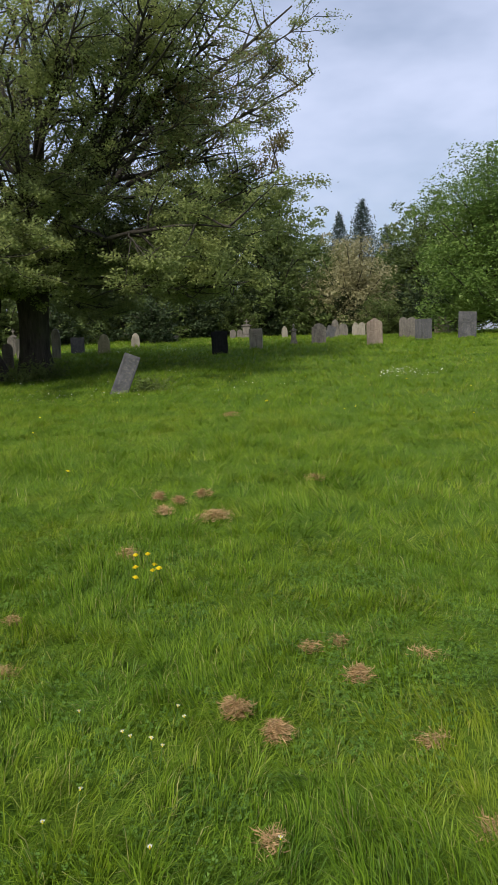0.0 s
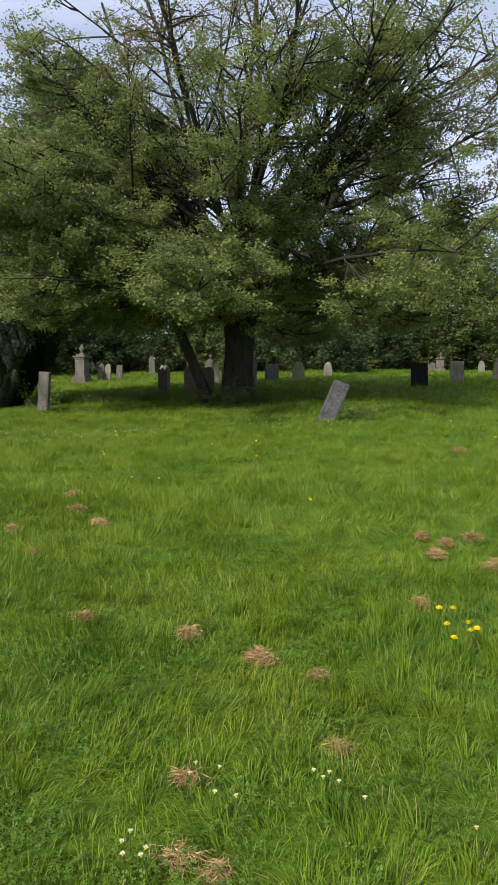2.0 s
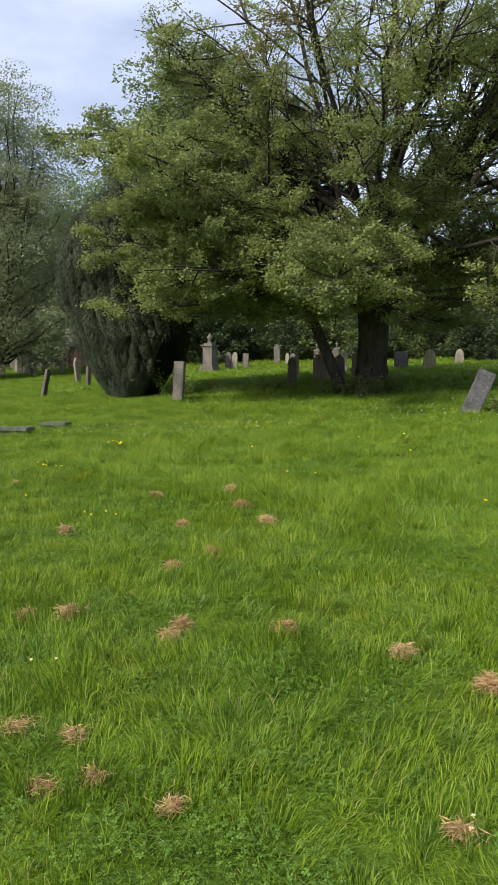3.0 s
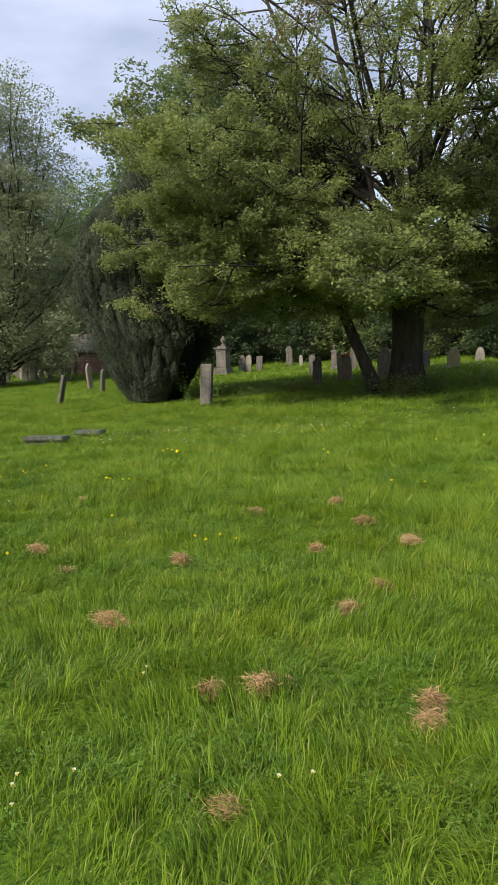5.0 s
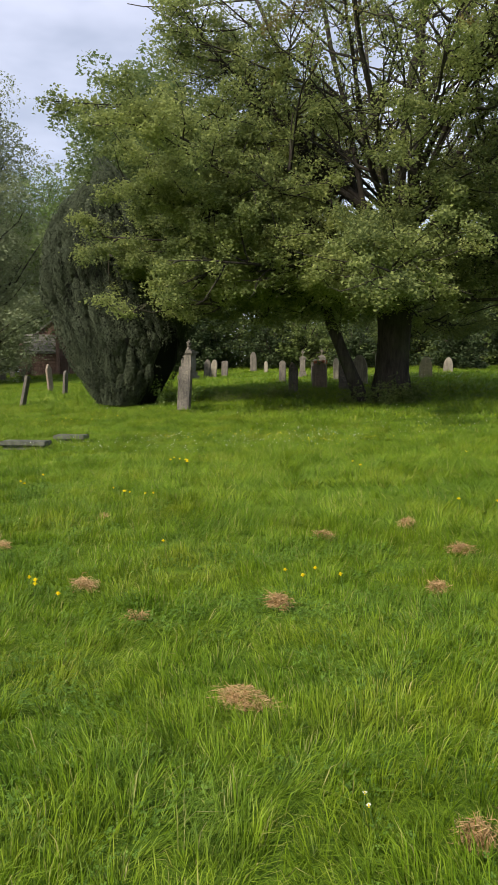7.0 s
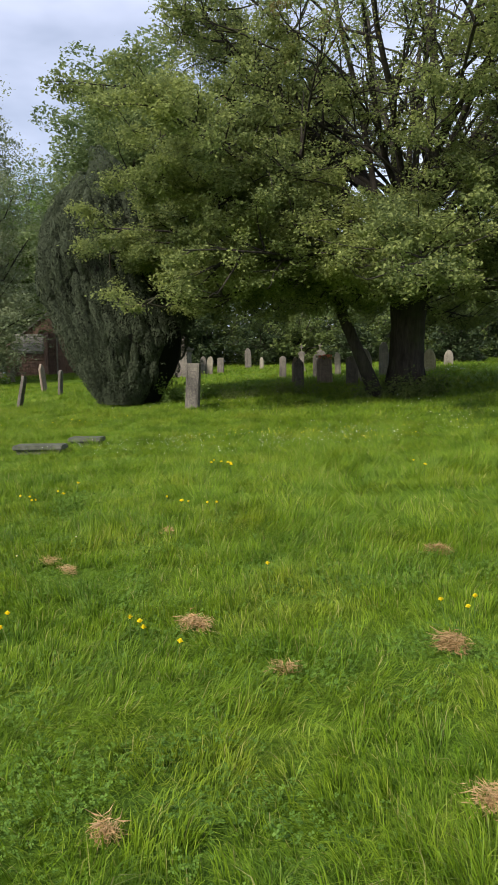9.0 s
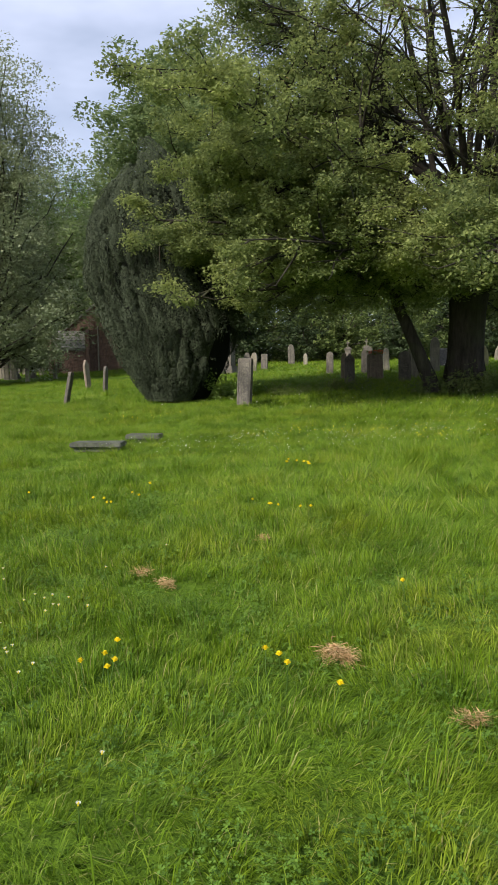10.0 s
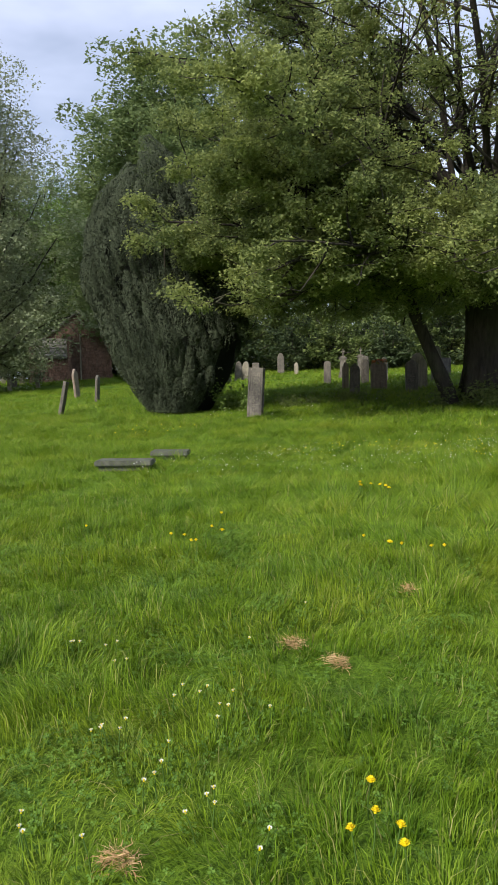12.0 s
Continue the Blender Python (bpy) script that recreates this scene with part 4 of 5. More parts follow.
def chapel(x, y, turn):
    root = thing("chapel", (x, y, flat(x, y) - 0.05), "small red sandstone chapel porch with mossy stone-slate roof", "building")
    root.matrix_basis = pose(x, y, flat(x, y) - 0.05, 0, 0, turn)
    bm = bmesh.new()
    box(bm, -0.75, 0.06, -0.4, 1.2, 0.35, 1.65)
    wall = part("porch_wall", bm, S_RED, root)
    rs = random.Random(4)
    shapes = []
    for w in (0.30, 0.38, 0.46):
        bm = bmesh.new()
        box(bm, 0, 0, 0, w - 0.02, 0.09, 0.205)
        bmesh.ops.bevel(bm, geom=bm.edges[:], offset=0.012, segments=1, affect="EDGES")
        me = bpy.data.meshes.new("block")
        bm.to_mesh(me)
        bm.free()
        me.materials.append(S_RED)
        shapes.append((w, me))
    for row in range(7):
        px = -0.75
        while px < 0.8:
            w, me = rs.choice(shapes)
            b = under(new("block", me), wall)
            b.location = (px, -0.03 + rs.uniform(-0.012, 0.012), 0.05 + row * 0.225)
            px += w
        w, me = shapes[1]
        b = under(new("block", me), wall)
        b.location, b.scale = (px, -0.03, 0.05 + row * 0.225), ((1.2 - px) / w, 1, 1)
    bm = bmesh.new()
    box(bm, -0.8, -0.14, 1.65, 1.22, 0.3, 1.82)
    part("lintel", bm, S_ROOF, root, "grey stone lintel under the eaves")
    for px, w, h in ((-1.35, 0.30, 2.5), (-0.98, 0.22, 2.1), (1.2, 0.30, 3.2)):
        bm = bmesh.new()
        box(bm, px, -0.2, -0.4, px + w, 0.5, h)
        for v in bm.verts:
            if v.co.z > 1 and v.co.y < 0:
                v.co.z -= 0.32
        bmesh.ops.bevel(bm, geom=bm.edges[:], offset=0.02, segments=1, affect="EDGES")
        part("buttress", bm, S_RED, root)
    bm = bmesh.new()
    v = [bm.verts.new(p) for p in ((-1.1, -0.25, 1.8), (1.2, -0.25, 1.8), (1.2, 1.45, 3.1), (-1.1, 1.45, 3.1), (-1.1, -0.25, 1.72), (1.2, -0.25, 1.72), (1.2, 1.45, 3.02), (-1.1, 1.45, 3.02))]
    for f in ((0, 1, 2, 3), (7, 6, 5, 4), (0, 4, 5, 1), (1, 5, 6, 2), (2, 6, 7, 3), (3, 7, 4, 0)):
        bm.faces.new([v[i] for i in f])
    roof = part("porch_roof", bm, S_ROOF, root)
    bm = bmesh.new()
    box(bm, 0, 0, 0, 0.30, 0.30, 0.025)
    me = bpy.data.meshes.new("slate")
    bm.to_mesh(me)
    bm.free()
    me.materials.append(S_ROOF)
    for row in range(7):
        for col in range(7):
            s = under(new("slate", me), roof)
            f = row / 7
            s.matrix_basis = pose(-1.08 + col * 0.315 + 0.06 * (row % 2), -0.27 + 1.7 * f, 1.815 + 1.3 * f, 37.4 - 4 + rs.uniform(-1, 1), 0, 0)
    bm = bmesh.new()
    box(bm, -0.3, 1.45, -0.4, 4.2, 7.5, 3.1)
    part("nave_wall", bm, S_RED, root)
    bm = bmesh.new()
    box(bm, 1.5, 0.35, -0.4, 4.2, 1.44, 3.3)
    side = part("side_wall", bm, S_RED, root)
    for row in range(15):
        px = 1.5 - 0.16 * (row % 2)
        while px < 3.9:
            w, me = rs.choice(shapes)
            b = under(new("block", me), side)
            b.location = (max(px, 1.5), 0.28 + rs.uniform(-0.012, 0.012), -0.05 + row * 0.225)
            px += w
    bm = bmesh.new()
    pr = [(-0.5, 3.05), (1.95, 5.1), (4.4, 3.05), (4.4, 2.93), (1.95, 4.96), (-0.5, 2.93)]
    a = [bm.verts.new((q, 1.3, z)) for q, z in pr]
    b = [bm.verts.new((q, 7.6, z)) for q, z in pr]
    for i in range(6):
        bm.faces.new((a[i], a[(i + 1) % 6], b[(i + 1) % 6], b[i]))
    bm.faces.new((a[0], a[5], a[4], a[1]))
    bm.faces.new((a[1], a[4], a[3], a[2]))
    bm.faces.new((b[0], b[1], b[4], b[5]))
    bm.faces.new((b[1], b[2], b[3], b[4]))
    part("nave_roof", bm, S_ROOF, root)
    bm = bmesh.new()
    g = [bm.verts.new(p) for p in ((-0.3, 1.44, 3.1), (4.2, 1.44, 3.1), (1.95, 1.44, 4.9), (-0.3, 1.6, 3.1), (4.2, 1.6, 3.1), (1.95, 1.6, 4.9))]
    for f in ((0, 1, 2), (5, 4, 3), (0, 3, 4, 1), (1, 4, 5, 2), (2, 5, 3, 0)):
        bm.faces.new([g[i] for i in f])
    part("gable", bm, S_RED, root)
    w = Wood()
    w.tube(np.array([[2.1, 0.27, -0.2], [2.1, 0.27, 1.5], [2.1, 0.27, 3.5]]), np.array([0.06, 0.055, 0.055]), 8)
    under(new("downpipe", w.mesh("downpipe", S_PALE)), root, "pale painted downpipe")


chapel(-35.2, 51.3, 32)


# ---- undergrowth and small plants about the trees and graves ----


def weeds(x, y, rx, h, count, mat, label, seed, name="undergrowth", leaf=0.09):
    rs = np.random.RandomState(seed)
    root = thing(name, (x, y, flat(x, y)), label, "plant")
    w, spots = Wood(), []
    for k in range(max(10, count // 60)):
        a, r = rs.rand() * math.tau, rx * math.sqrt(rs.rand())
        p, rad = grow(rs, (r * math.cos(a), r * math.sin(a), -0.05), (0.5 * math.cos(a), 0.5 * math.sin(a), 1), h * rs.uniform(0.5, 1.1), 0.008, 0.003, 4, 0.0, 0.15)
        w.tube(p, rad, 3)
        spots.append(p[rs.randint(1, 5, 60)] + rs.normal(0, 0.09, (60, 3)))
    under(new("stem", w.mesh("stem", M_STEM)), root)["kind"] = "stuff"
    pts = np.concatenate(spots)
    pts[:, 2] = np.maximum(pts[:, 2], 0.02)
    under(new("leaves", leaves("leaves", rs, pts, leaf, [mat], None, 0.1))  , root)
    return root


weeds(TX - 0.2, TY - 0.9, 1.3, 0.55, 2200, M_WOOD, "dark leafy undergrowth at the foot of the tree", 61)
weeds(TX + 0.4, TY - 0.6, 0.8, 0.8, 1500, M_WOOD, "dark suckers and nettles against the trunk", 62)
weeds(-13.7, 28.6, 0.55, 1.0, 900, M_LIME, "bright green shoots beside the yew", 63, "sapling")
weeds(-10.2, 30.4, 0.6, 0.5, 900, M_WOOD, "low dark bramble clump in the grass", 64, "bramble")
weeds(-12.2, 29.6, 0.7, 0.4, 700, M_WOOD, "low nettles in the grass", 65, "nettle")
weeds(-1.0, 24.0, 0.45, 0.45, 500, M_WOOD, "rough weeds beside the leaning gravestone", 66)


def posy(x, y, top, label):
    """A bunch of flowers laid on the top of a gravestone."""
    rs = np.random.RandomState(71)
    root = thing("flower_bunch", (x, y, flat(x, y) + top), label, "flowers")
    p = rs.normal(0, 1, (90, 3)) * [0.16, 0.07, 0.05] + [0, 0, 0.06]
    p[:, 2] = np.maximum(p[:, 2], 0.0)
    under(new("blossom", leaves("blossom", rs, p, 0.09, [M_ORANGE], None, 0.0, 0.9)), root)
    p = rs.normal(0, 1, (60, 3)) * [0.18, 0.08, 0.04] + [0, 0, 0.03]
    p[:, 2] = np.maximum(p[:, 2], 0.0)
    under(new("foliage", leaves("foliage", rs, p, 0.1, [M_STEM], None, 0.2)), root)


posy(-10.42, 36.12, 1.02, "bunch of orange-red flowers lying on a gravestone")

# ---- grass ----


def blades(name, x, y, height, width, lean, heading, segments, label):
    """One mesh of bent, tapered grass blades."""
    n = len(x)
    rs = np.random.RandomState(n % 9973)
    z = lie(x, y) - 0.01
    turn = rs.rand(n) * math.tau
    sx, sy = np.cos(turn) * width / 2, np.sin(turn) * width / 2
    dx, dy = np.cos(heading) * lean * height, np.sin(heading) * lean * height
    top = height * np.sqrt(np.clip(1 - 0.6 * lean**2, 0.15, 1))
    base = np.stack([x, y, z], -1)
    side = np.stack([sx, sy, 0 * sx], -1)
    tip = base + np.stack([dx, dy, top], -1)
    k = np.arange(n)
    if segments == 2:
        mid = base + np.stack([dx * 0.40, dy * 0.40, top * 0.72], -1)
        tip[:, 2] -= top * 0.30 * np.clip(lean, 0, 1.1) ** 2
        v = np.stack([base - side, base + side, mid + side * 0.8, mid - side * 0.8, tip], 1).reshape(-1, 3)
        q = k[:, None] * 5
        me = from_arrays(name, v, [q + [[0, 1, 2, 3]], q + [[3, 2, 4]]], [M_GRASS])
    else:
        v = np.stack([base - side, base + side, tip], 1).reshape(-1, 3)
        me = from_arrays(name, v, [k[:, None] * 3 + [[0, 1, 2]]], [M_GRASS])
    return tagged(new(name, me), label, "grass", kind="stuff")


def in_view(x, y):
    """The part of the plan that lies ahead of the walking line."""
    ahead = (x + 5.7) * 0.42 + (y - 5.7) * 0.91
    right = (x - 4.3) * 1.0 - (y - 1.8) * 0.36
    left = (x + 6.2) * 0.66 + (y - 5.7) * 0.78
    return ahead, (ahead > 0.7) & (right < 0) & (left > 0)


def sow(count, x0, x1, y0, y1, near, far, seed):
    rs = np.random.RandomState(seed)
    x, y = rs.uniform(x0, x1, count), rs.uniform(y0, y1, count)
    ahead, ok = in_view(x, y)
    ok &= (ahead >= near) & (ahead < far)
    tuft = lattice(x, y, 0.28, seed + 1) * 0.6 + lattice(x, y, 1.1, seed + 2) * 0.4
    fine = lattice(x, y, 0.11, seed + 3)
    ok &= rs.rand(count) < (0.30 + 1.1 * tuft) * (0.45 + 1.1 * fine)
    for px, py, pr, thin in DRY:
        ok &= ((x - px) ** 2 + (y - py) ** 2 > (pr * 0.7) ** 2) | (rs.rand(count) < (0.8 if thin else 0.5))
    return x[ok], y[ok], rs


# places of the dry clumps: x, y, radius
DRY = []


def clump(x, y, r, thin=0):
    DRY.append((x, y, r, thin))


clump(3.1, 10.93, 0.08)
clump(2.14, 9.11, 0.16)
clump(1.86, 10.26, 0.07)
clump(1.36, 10.18, 0.07)
clump(1.61, 9.96, 0.06)
clump(1.53, 9.48, 0.08)
clump(3.15, 5.6, 0.05)
clump(3.07, 6.08, 0.05, 1)
clump(2.89, 6.0, 0.05, 1)
clump(2.53, 5.24, 0.05)
clump(2.72, 5.04, 0.05)
clump(3.54, 5.91, 0.05, 1)
clump(3.4, 5.0, 0.05, 1)
clump(2.71, 4.3, 0.05, 1)
clump(3.5, 4.4, 0.07, 1)
clump(1.71, 17.4, 0.16)
clump(0.14, 6.82, 0.07)
clump(0.68, 6.59, 0.08)
clump(0.86, 4.74, 0.07, 1)
clump(1.01, 4.7, 0.06, 1)
clump(1.24, 5.66, 0.06, 1)
clump(0.68, 5.25, 0.06, 1)
clump(-2.05, 9.95, 0.09)
clump(-2.63, 10.61, 0.08)
clump(1.5, 7.87, 0.06)
clump(-1.95, 8.44, 0.07)
clump(-0.6, 6.86, 0.06)
clump(-1.26, 6.69, 0.06)
clump(-1.23, 6.49, 0.05)
clump(1.02, 6.49, 0.06, 1)
clump(-3.65, 8.63, 0.08)
clump(-3.39, 7.18, 0.09)
clump(-2.05, 6.58, 0.08)
clump(-2.26, 6.44, 0.06)
clump(-1.8, 5.58, 0.08, 1)
clump(-1.28, 5.18, 0.09, 1)
clump(-1.01, 5.22, 0.07, 1)
clump(-0.71, 4.98, 0.05, 1)
clump(-0.87, 4.84, 0.05, 1)
clump(-1.99, 7.85, 0.07)
clump(-0.3, 4.9, 0.05, 1)
clump(-2.7, 9.31, 0.05)
clump(-5.12, 8.61, 0.07)
clump(-4.41, 8.12, 0.06, 1)
clump(-3.88, 10.74, 0.06)
clump(-3.24, 11.56, 0.07)
clump(-4.64, 6.67, 0.05, 1)
clump(-6.82, 9.8, 0.06, 1)
clump(-6.55, 9.58, 0.05, 1)
clump(-6.86, 7.78, 0.05, 1)
clump(-6.33, 10.98, 0.06, 1)


def tussock(x, y, cell, seed):
    """The tussock that each blade belongs to: its middle, and two numbers of its own."""
    i, j = np.floor(x / cell).astype(int), np.floor(y / cell).astype(int)
    tab = np.random.RandomState(seed).rand(4, 211, 223)
    own = [tab[q][i % 211, j % 223] for q in range(4)]
    return (i + 0.15 + 0.7 * own[0]) * cell, (j + 0.15 + 0.7 * own[1]) * cell, own[2], own[3]


def lawn(name, count, area, near, far, tall, wide, segments, label, seed, cell=0.17):
    x, y, rs = sow(count, *area, near, far, seed)
    n = len(x)
    cx, cy, size, way = tussock(x + 0.05 * rs.normal(0, 1, n), y + 0.05 * rs.normal(0, 1, n), cell, seed + 7)
    pull = 0.15 + 0.45 * size
    x, y = x + (cx - x) * pull, y + (cy - y) * pull
    rank = lattice(x, y, 0.45, 31) * 0.35 + lattice(x, y, 1.6, 32) * 0.35 + size * 0.3
    h = tall * (0.22 + 1.4 * rank**1.4) * rs.uniform(0.5, 1.4, n)
    out = np.arctan2(y - cy, x - cx)
    drift_way = lattice(x, y, 0.8, 41) * math.tau * 1.6 + way * 1.5
    hx = np.cos(out) * 0.7 + np.cos(drift_way) * 0.8 + rs.normal(0, 0.45, n)
    hy = np.sin(out) * 0.7 + np.sin(drift_way) * 0.8 + rs.normal(0, 0.45, n)
    lean = np.clip(0.36 + 0.95 * lattice(x, y, 0.3, 42) + rs.normal(0, 0.26, n), 0.03, 1.25)
    return blades(name, x, y, h, wide * rs.uniform(0.6, 1.3, n), lean, np.arctan2(hy, hx), segments, label)


lawn("near_grass", 1950000, (-17, 7, 1, 18), 0.7, 6.0, 0.148, 0.0046, 2, "lush uncut green meadow grass with long bent blades in tufts", 11)
lawn("middle_grass", 1900000, (-31, 11, 5, 32), 6.0, 15.0, 0.185, 0.0080, 1, "green meadow grass of the churchyard lawn", 12, 0.22)
lawn("lawn_grass", 640000, (-42, 16, 12, 42), 15.0, 26.0, 0.19, 0.015, 1, "green grass before the graves", 14, 0.3)
lawn("far_grass", 560000, (-46, 26, 22, 70), 26.0, 62.0, 0.20, 0.030, 1, "long grass among the graves", 13, 0.4)


def clover(count, area, label, seed):
    """Low trefoil leaves that fill the hollows between the tufts near the path."""
    rs = np.random.RandomState(seed)
    x, y = rs.uniform(area[0], area[1], count), rs.uniform(area[2], area[3], count)
    ahead, ok = in_view(x, y)
    ok &= (ahead < 5.5) & (lattice(x, y, 0.5, seed) * 0.45 + lattice(x, y, 0.16, seed + 1) * 0.55 + rs.normal(0, 0.07, count) > 0.60)
    x, y = x[ok], y[ok]
    n = len(x)
    p = np.stack([x, y, lie(x, y) + rs.uniform(0.02, 0.085, n)], -1)
    turn, v = rs.rand(n) * math.tau, []
    k = rs.uniform(0.007, 0.012, n)
    tip_x, tip_y = rs.normal(0, 0.35, n), rs.normal(0, 0.35, n)
    for leaf in range(3):
        a = turn + leaf * math.tau / 3
        for along, aside in ((0.05, 0.0), (0.75, -0.55), (1.1, 0.0), (0.75, 0.55)):
            ox = k * (along * np.cos(a) - aside * np.sin(a))
            oy = k * (along * np.sin(a) + aside * np.cos(a))
            v.append(p + np.stack([ox, oy, ox * tip_x + oy * tip_y + 0.25 * k * abs(aside)], -1))
    v = np.stack(v, 1).reshape(-1, 3)
    me = from_arrays("clover", v, [np.arange(n * 3)[:, None] * 4 + [[0, 1, 2, 3]]], [M_CLOVER])
    return tagged(new("clover", me), label, "clover", kind="stuff")


clover(420000, (-12, 6, 2, 13), "patches of dark green clover low between the grass tufts", 91)


def side_lawn(name, count, area, label, seed):
    """Coarser turf beside and behind the walking line."""
    rs = np.random.RandomState(seed)
    x, y = rs.uniform(area[0], area[1], count), rs.uniform(area[2], area[3], count)
    ok = ~in_view(x, y)[1]
    x, y = x[ok], y[ok]
    n = len(x)
    h = 0.15 * (0.4 + 1.1 * lattice(x, y, 1.1, 51)) * rs.uniform(0.5, 1.3, n)
    return blades(name, x, y, h, 0.02 * rs.uniform(0.6, 1.3, n), rs.uniform(0.1, 0.9, n), rs.rand(n) * math.tau, 1, label)


side_lawn("outer_grass", 320000, (-30, 22, -12, 26), "green grass of the churchyard lawn round about", 15)

# ---- small things in the grass ----


def straw(x, y, r, thin):
    """A loose clump of dry mown grass lying on the sward."""
    rs = np.random.RandomState(int(abs(x * 131 + y * 17) * 10) % 99991)
    r *= 0.74
    n = int((420 + 8000 * r) * (0.32 if thin else 1.0))
    wisps = rs.randint(3, 6)
    wa, wd = rs.rand(wisps) * math.tau, r * rs.uniform(0.25, 1.0, wisps)
    line = rs.rand() * math.tau
    which = rs.randint(0, wisps, n)
    spread_out = r * (0.30 + 0.35 * rs.rand(wisps))[which]
    px = (wd * np.cos(wa))[which] * 1.15 + rs.normal(0, 1, n) * spread_out
    py = (wd * np.sin(wa))[which] * 0.8 + rs.normal(0, 1, n) * spread_out * 0.7
    rad = np.hypot(px, py)
    heap = (0.07 if thin else 0.095) + (0.015 + 0.22 * r) * np.exp(-((rad / r) ** 2) * 1.3) * (0.4 if thin else 1.0)
    pz = rs.uniform(0.3, 1.0, n) * heap
    d = np.where(rs.rand(n) < 0.5, line + (wa * 0.5)[which] + rs.normal(0, 0.5, n), rs.rand(n) * math.tau)
    ln, tl = rs.uniform(0.02, 0.075, n), rs.normal(0, 0.22, n)
    v0 = np.stack([px, py, pz], -1)
    dv = np.stack([np.cos(d) * ln, np.sin(d) * ln, tl * ln], -1)
    sv = np.stack([-np.sin(d), np.cos(d), rs.normal(0, 0.8, n)], -1) * rs.uniform(0.0009, 0.0019, n)[:, None]
    mid = v0 + dv * 0.5 + np.stack([-np.sin(d), np.cos(d), 0 * d + 0.6], -1) * (rs.normal(0, 0.18, n) * ln)[:, None]
    v = np.stack([v0, mid + sv, v0 + dv, mid - sv], 1).reshape(-1, 3)
    ob = new("dry_grass_clump", from_arrays("dry_grass_clump", v, [np.arange(n)[:, None] * 4 + [[0, 1, 2, 3]]], [M_STRAW]))
    ob.location = (x, y, flat(x, y))
    return tagged(ob, "small heap of dry brown grass cuttings on the turf", "dry grass", "dry grass cuttings")


for px, py, pr, thin in DRY:
    straw(px, py, pr, thin)


def flower(name, petals, rings, radius, stem, mat, heart, label, category, group):
    """One flower: stem, petals and a heart, standing at the origin."""
    root = thing(name, (0, 0, -50), label, category, group)
    w = Wood()
    w.tube(np.array([[0, 0, -0.02], [0.006, 0, stem * 0.5], [0, 0, stem]]), np.array([0.003, 0.0026, 0.0024]), 5)
    under(new("stem", w.mesh("stem", M_STEM)), root)
    v, f = [], []
    for r in range(rings):
        for k in range(petals):
            a = (k + 0.5 * r) / petals * math.tau
            R, z = radius * (1 - 0.27 * r), stem + 0.004 + 0.005 * r
            c, s = math.cos(a), math.sin(a)
            hw = R * 2.4 / petals
            b = len(v)
            v += [(0, 0, z - 0.003), (c * R * 0.6 - s * hw, s * R * 0.6 + c * hw, z + 0.004), (c * R, s * R, z + 0.007), (c * R * 0.6 + s * hw, s * R * 0.6 - c * hw, z + 0.004)]
            f.append((b, b + 3, b + 2, b + 1))
    under(new("petals", from_arrays("petals", np.array(v), [np.array(f)], [mat])), root)
    h = Wood()
    h.tube(np.array([[0, 0, stem], [0, 0, stem + 0.008], [0, 0, stem + 0.013]]), np.array([0.28, 0.3, 0.05]) * radius, 8)
    under(new("heart", h.mesh("heart", heart)), root)
    return root


DANDELION = flower("dandelion", 14, 3, 0.019, 0.15, M_YELLOW, M_YELLOW, "bright yellow dandelion flower standing in the grass", "flower", "yellow dandelions")
DAISY = flower("daisy", 12, 1, 0.0105, 0.11, M_WHITE, M_YELLOW, "small white daisy with a yellow heart in the grass", "flower", "white daisies")
_used = {"dandelion": False, "daisy": False}


def bloom(proto, key, x, y, size=1.0, turn=0.0):
    m = pose(x, y, flat(x, y), random.uniform(-14, 14), random.uniform(-14, 14), turn) @ Matrix.Diagonal((size, size, 1.1, 1))
    if not _used[key]:
        proto.matrix_basis, _used[key] = m, True
        return
    s = proto.scale.copy()
    proto.scale = (1, 1, 1)
    copy_thing(proto, m)
    proto.scale = s


def dandelion(x, y, size=1.0):
    bloom(DANDELION, "dandelion", x, y, size, random.uniform(0, 360))


def daisy(x, y, size=1.0):
    bloom(DAISY, "daisy", x, y, size, random.uniform(0, 360))


dandelion(1.69, 6.97, 1.4)
dandelion(1.70, 7.20, 1.4)
dandelion(1.63, 7.52, 1.4)
dandelion(1.71, 7.51, 1.4)
dandelion(1.84, 7.10, 1.4)
dandelion(1.85, 7.21, 1.4)
dandelion(1.79, 7.23, 1.4)
dandelion(6.25, 15.78, 1.5)
dandelion(2.40, 18.75, 1.5)
dandelion(6.12, 22.79, 1.5)
dandelion(8.63, 26.80, 1.5)
dandelion(-1.68, 15.04, 1.5)
dandelion(-2.79, 12.52, 1.5)
dandelion(-4.56, 15.08, 1.5)
dandelion(2.44, 18.80, 1.5)
dandelion(-0.01, 11.31, 1.5)
dandelion(-6.61, 11.92, 1.5)
dandelion(-3.55, 9.17)
dandelion(-3.71, 9.05)
dandelion(-2.40, 12.54, 1.5)
dandelion(-6.45, 11.83)
dandelion(-3.55, 8.96)
dandelion(-3.30, 9.02)
dandelion(-7.36, 14.70, 1.5)
dandelion(-7.01, 14.58, 1.5)
dandelion(-4.39, 14.78, 1.5)
dandelion(-8.07, 11.99, 1.5)
dandelion(-8.46, 12.89, 1.5)
dandelion(-5.30, 8.34)
dandelion(-5.37, 8.32)
dandelion(-5.24, 8.18)
dandelion(-4.99, 8.04)
dandelion(-6.11, 8.04)
dandelion(-6.11, 7.94)
dandelion(-6.05, 8.00)
dandelion(-5.97, 7.93)
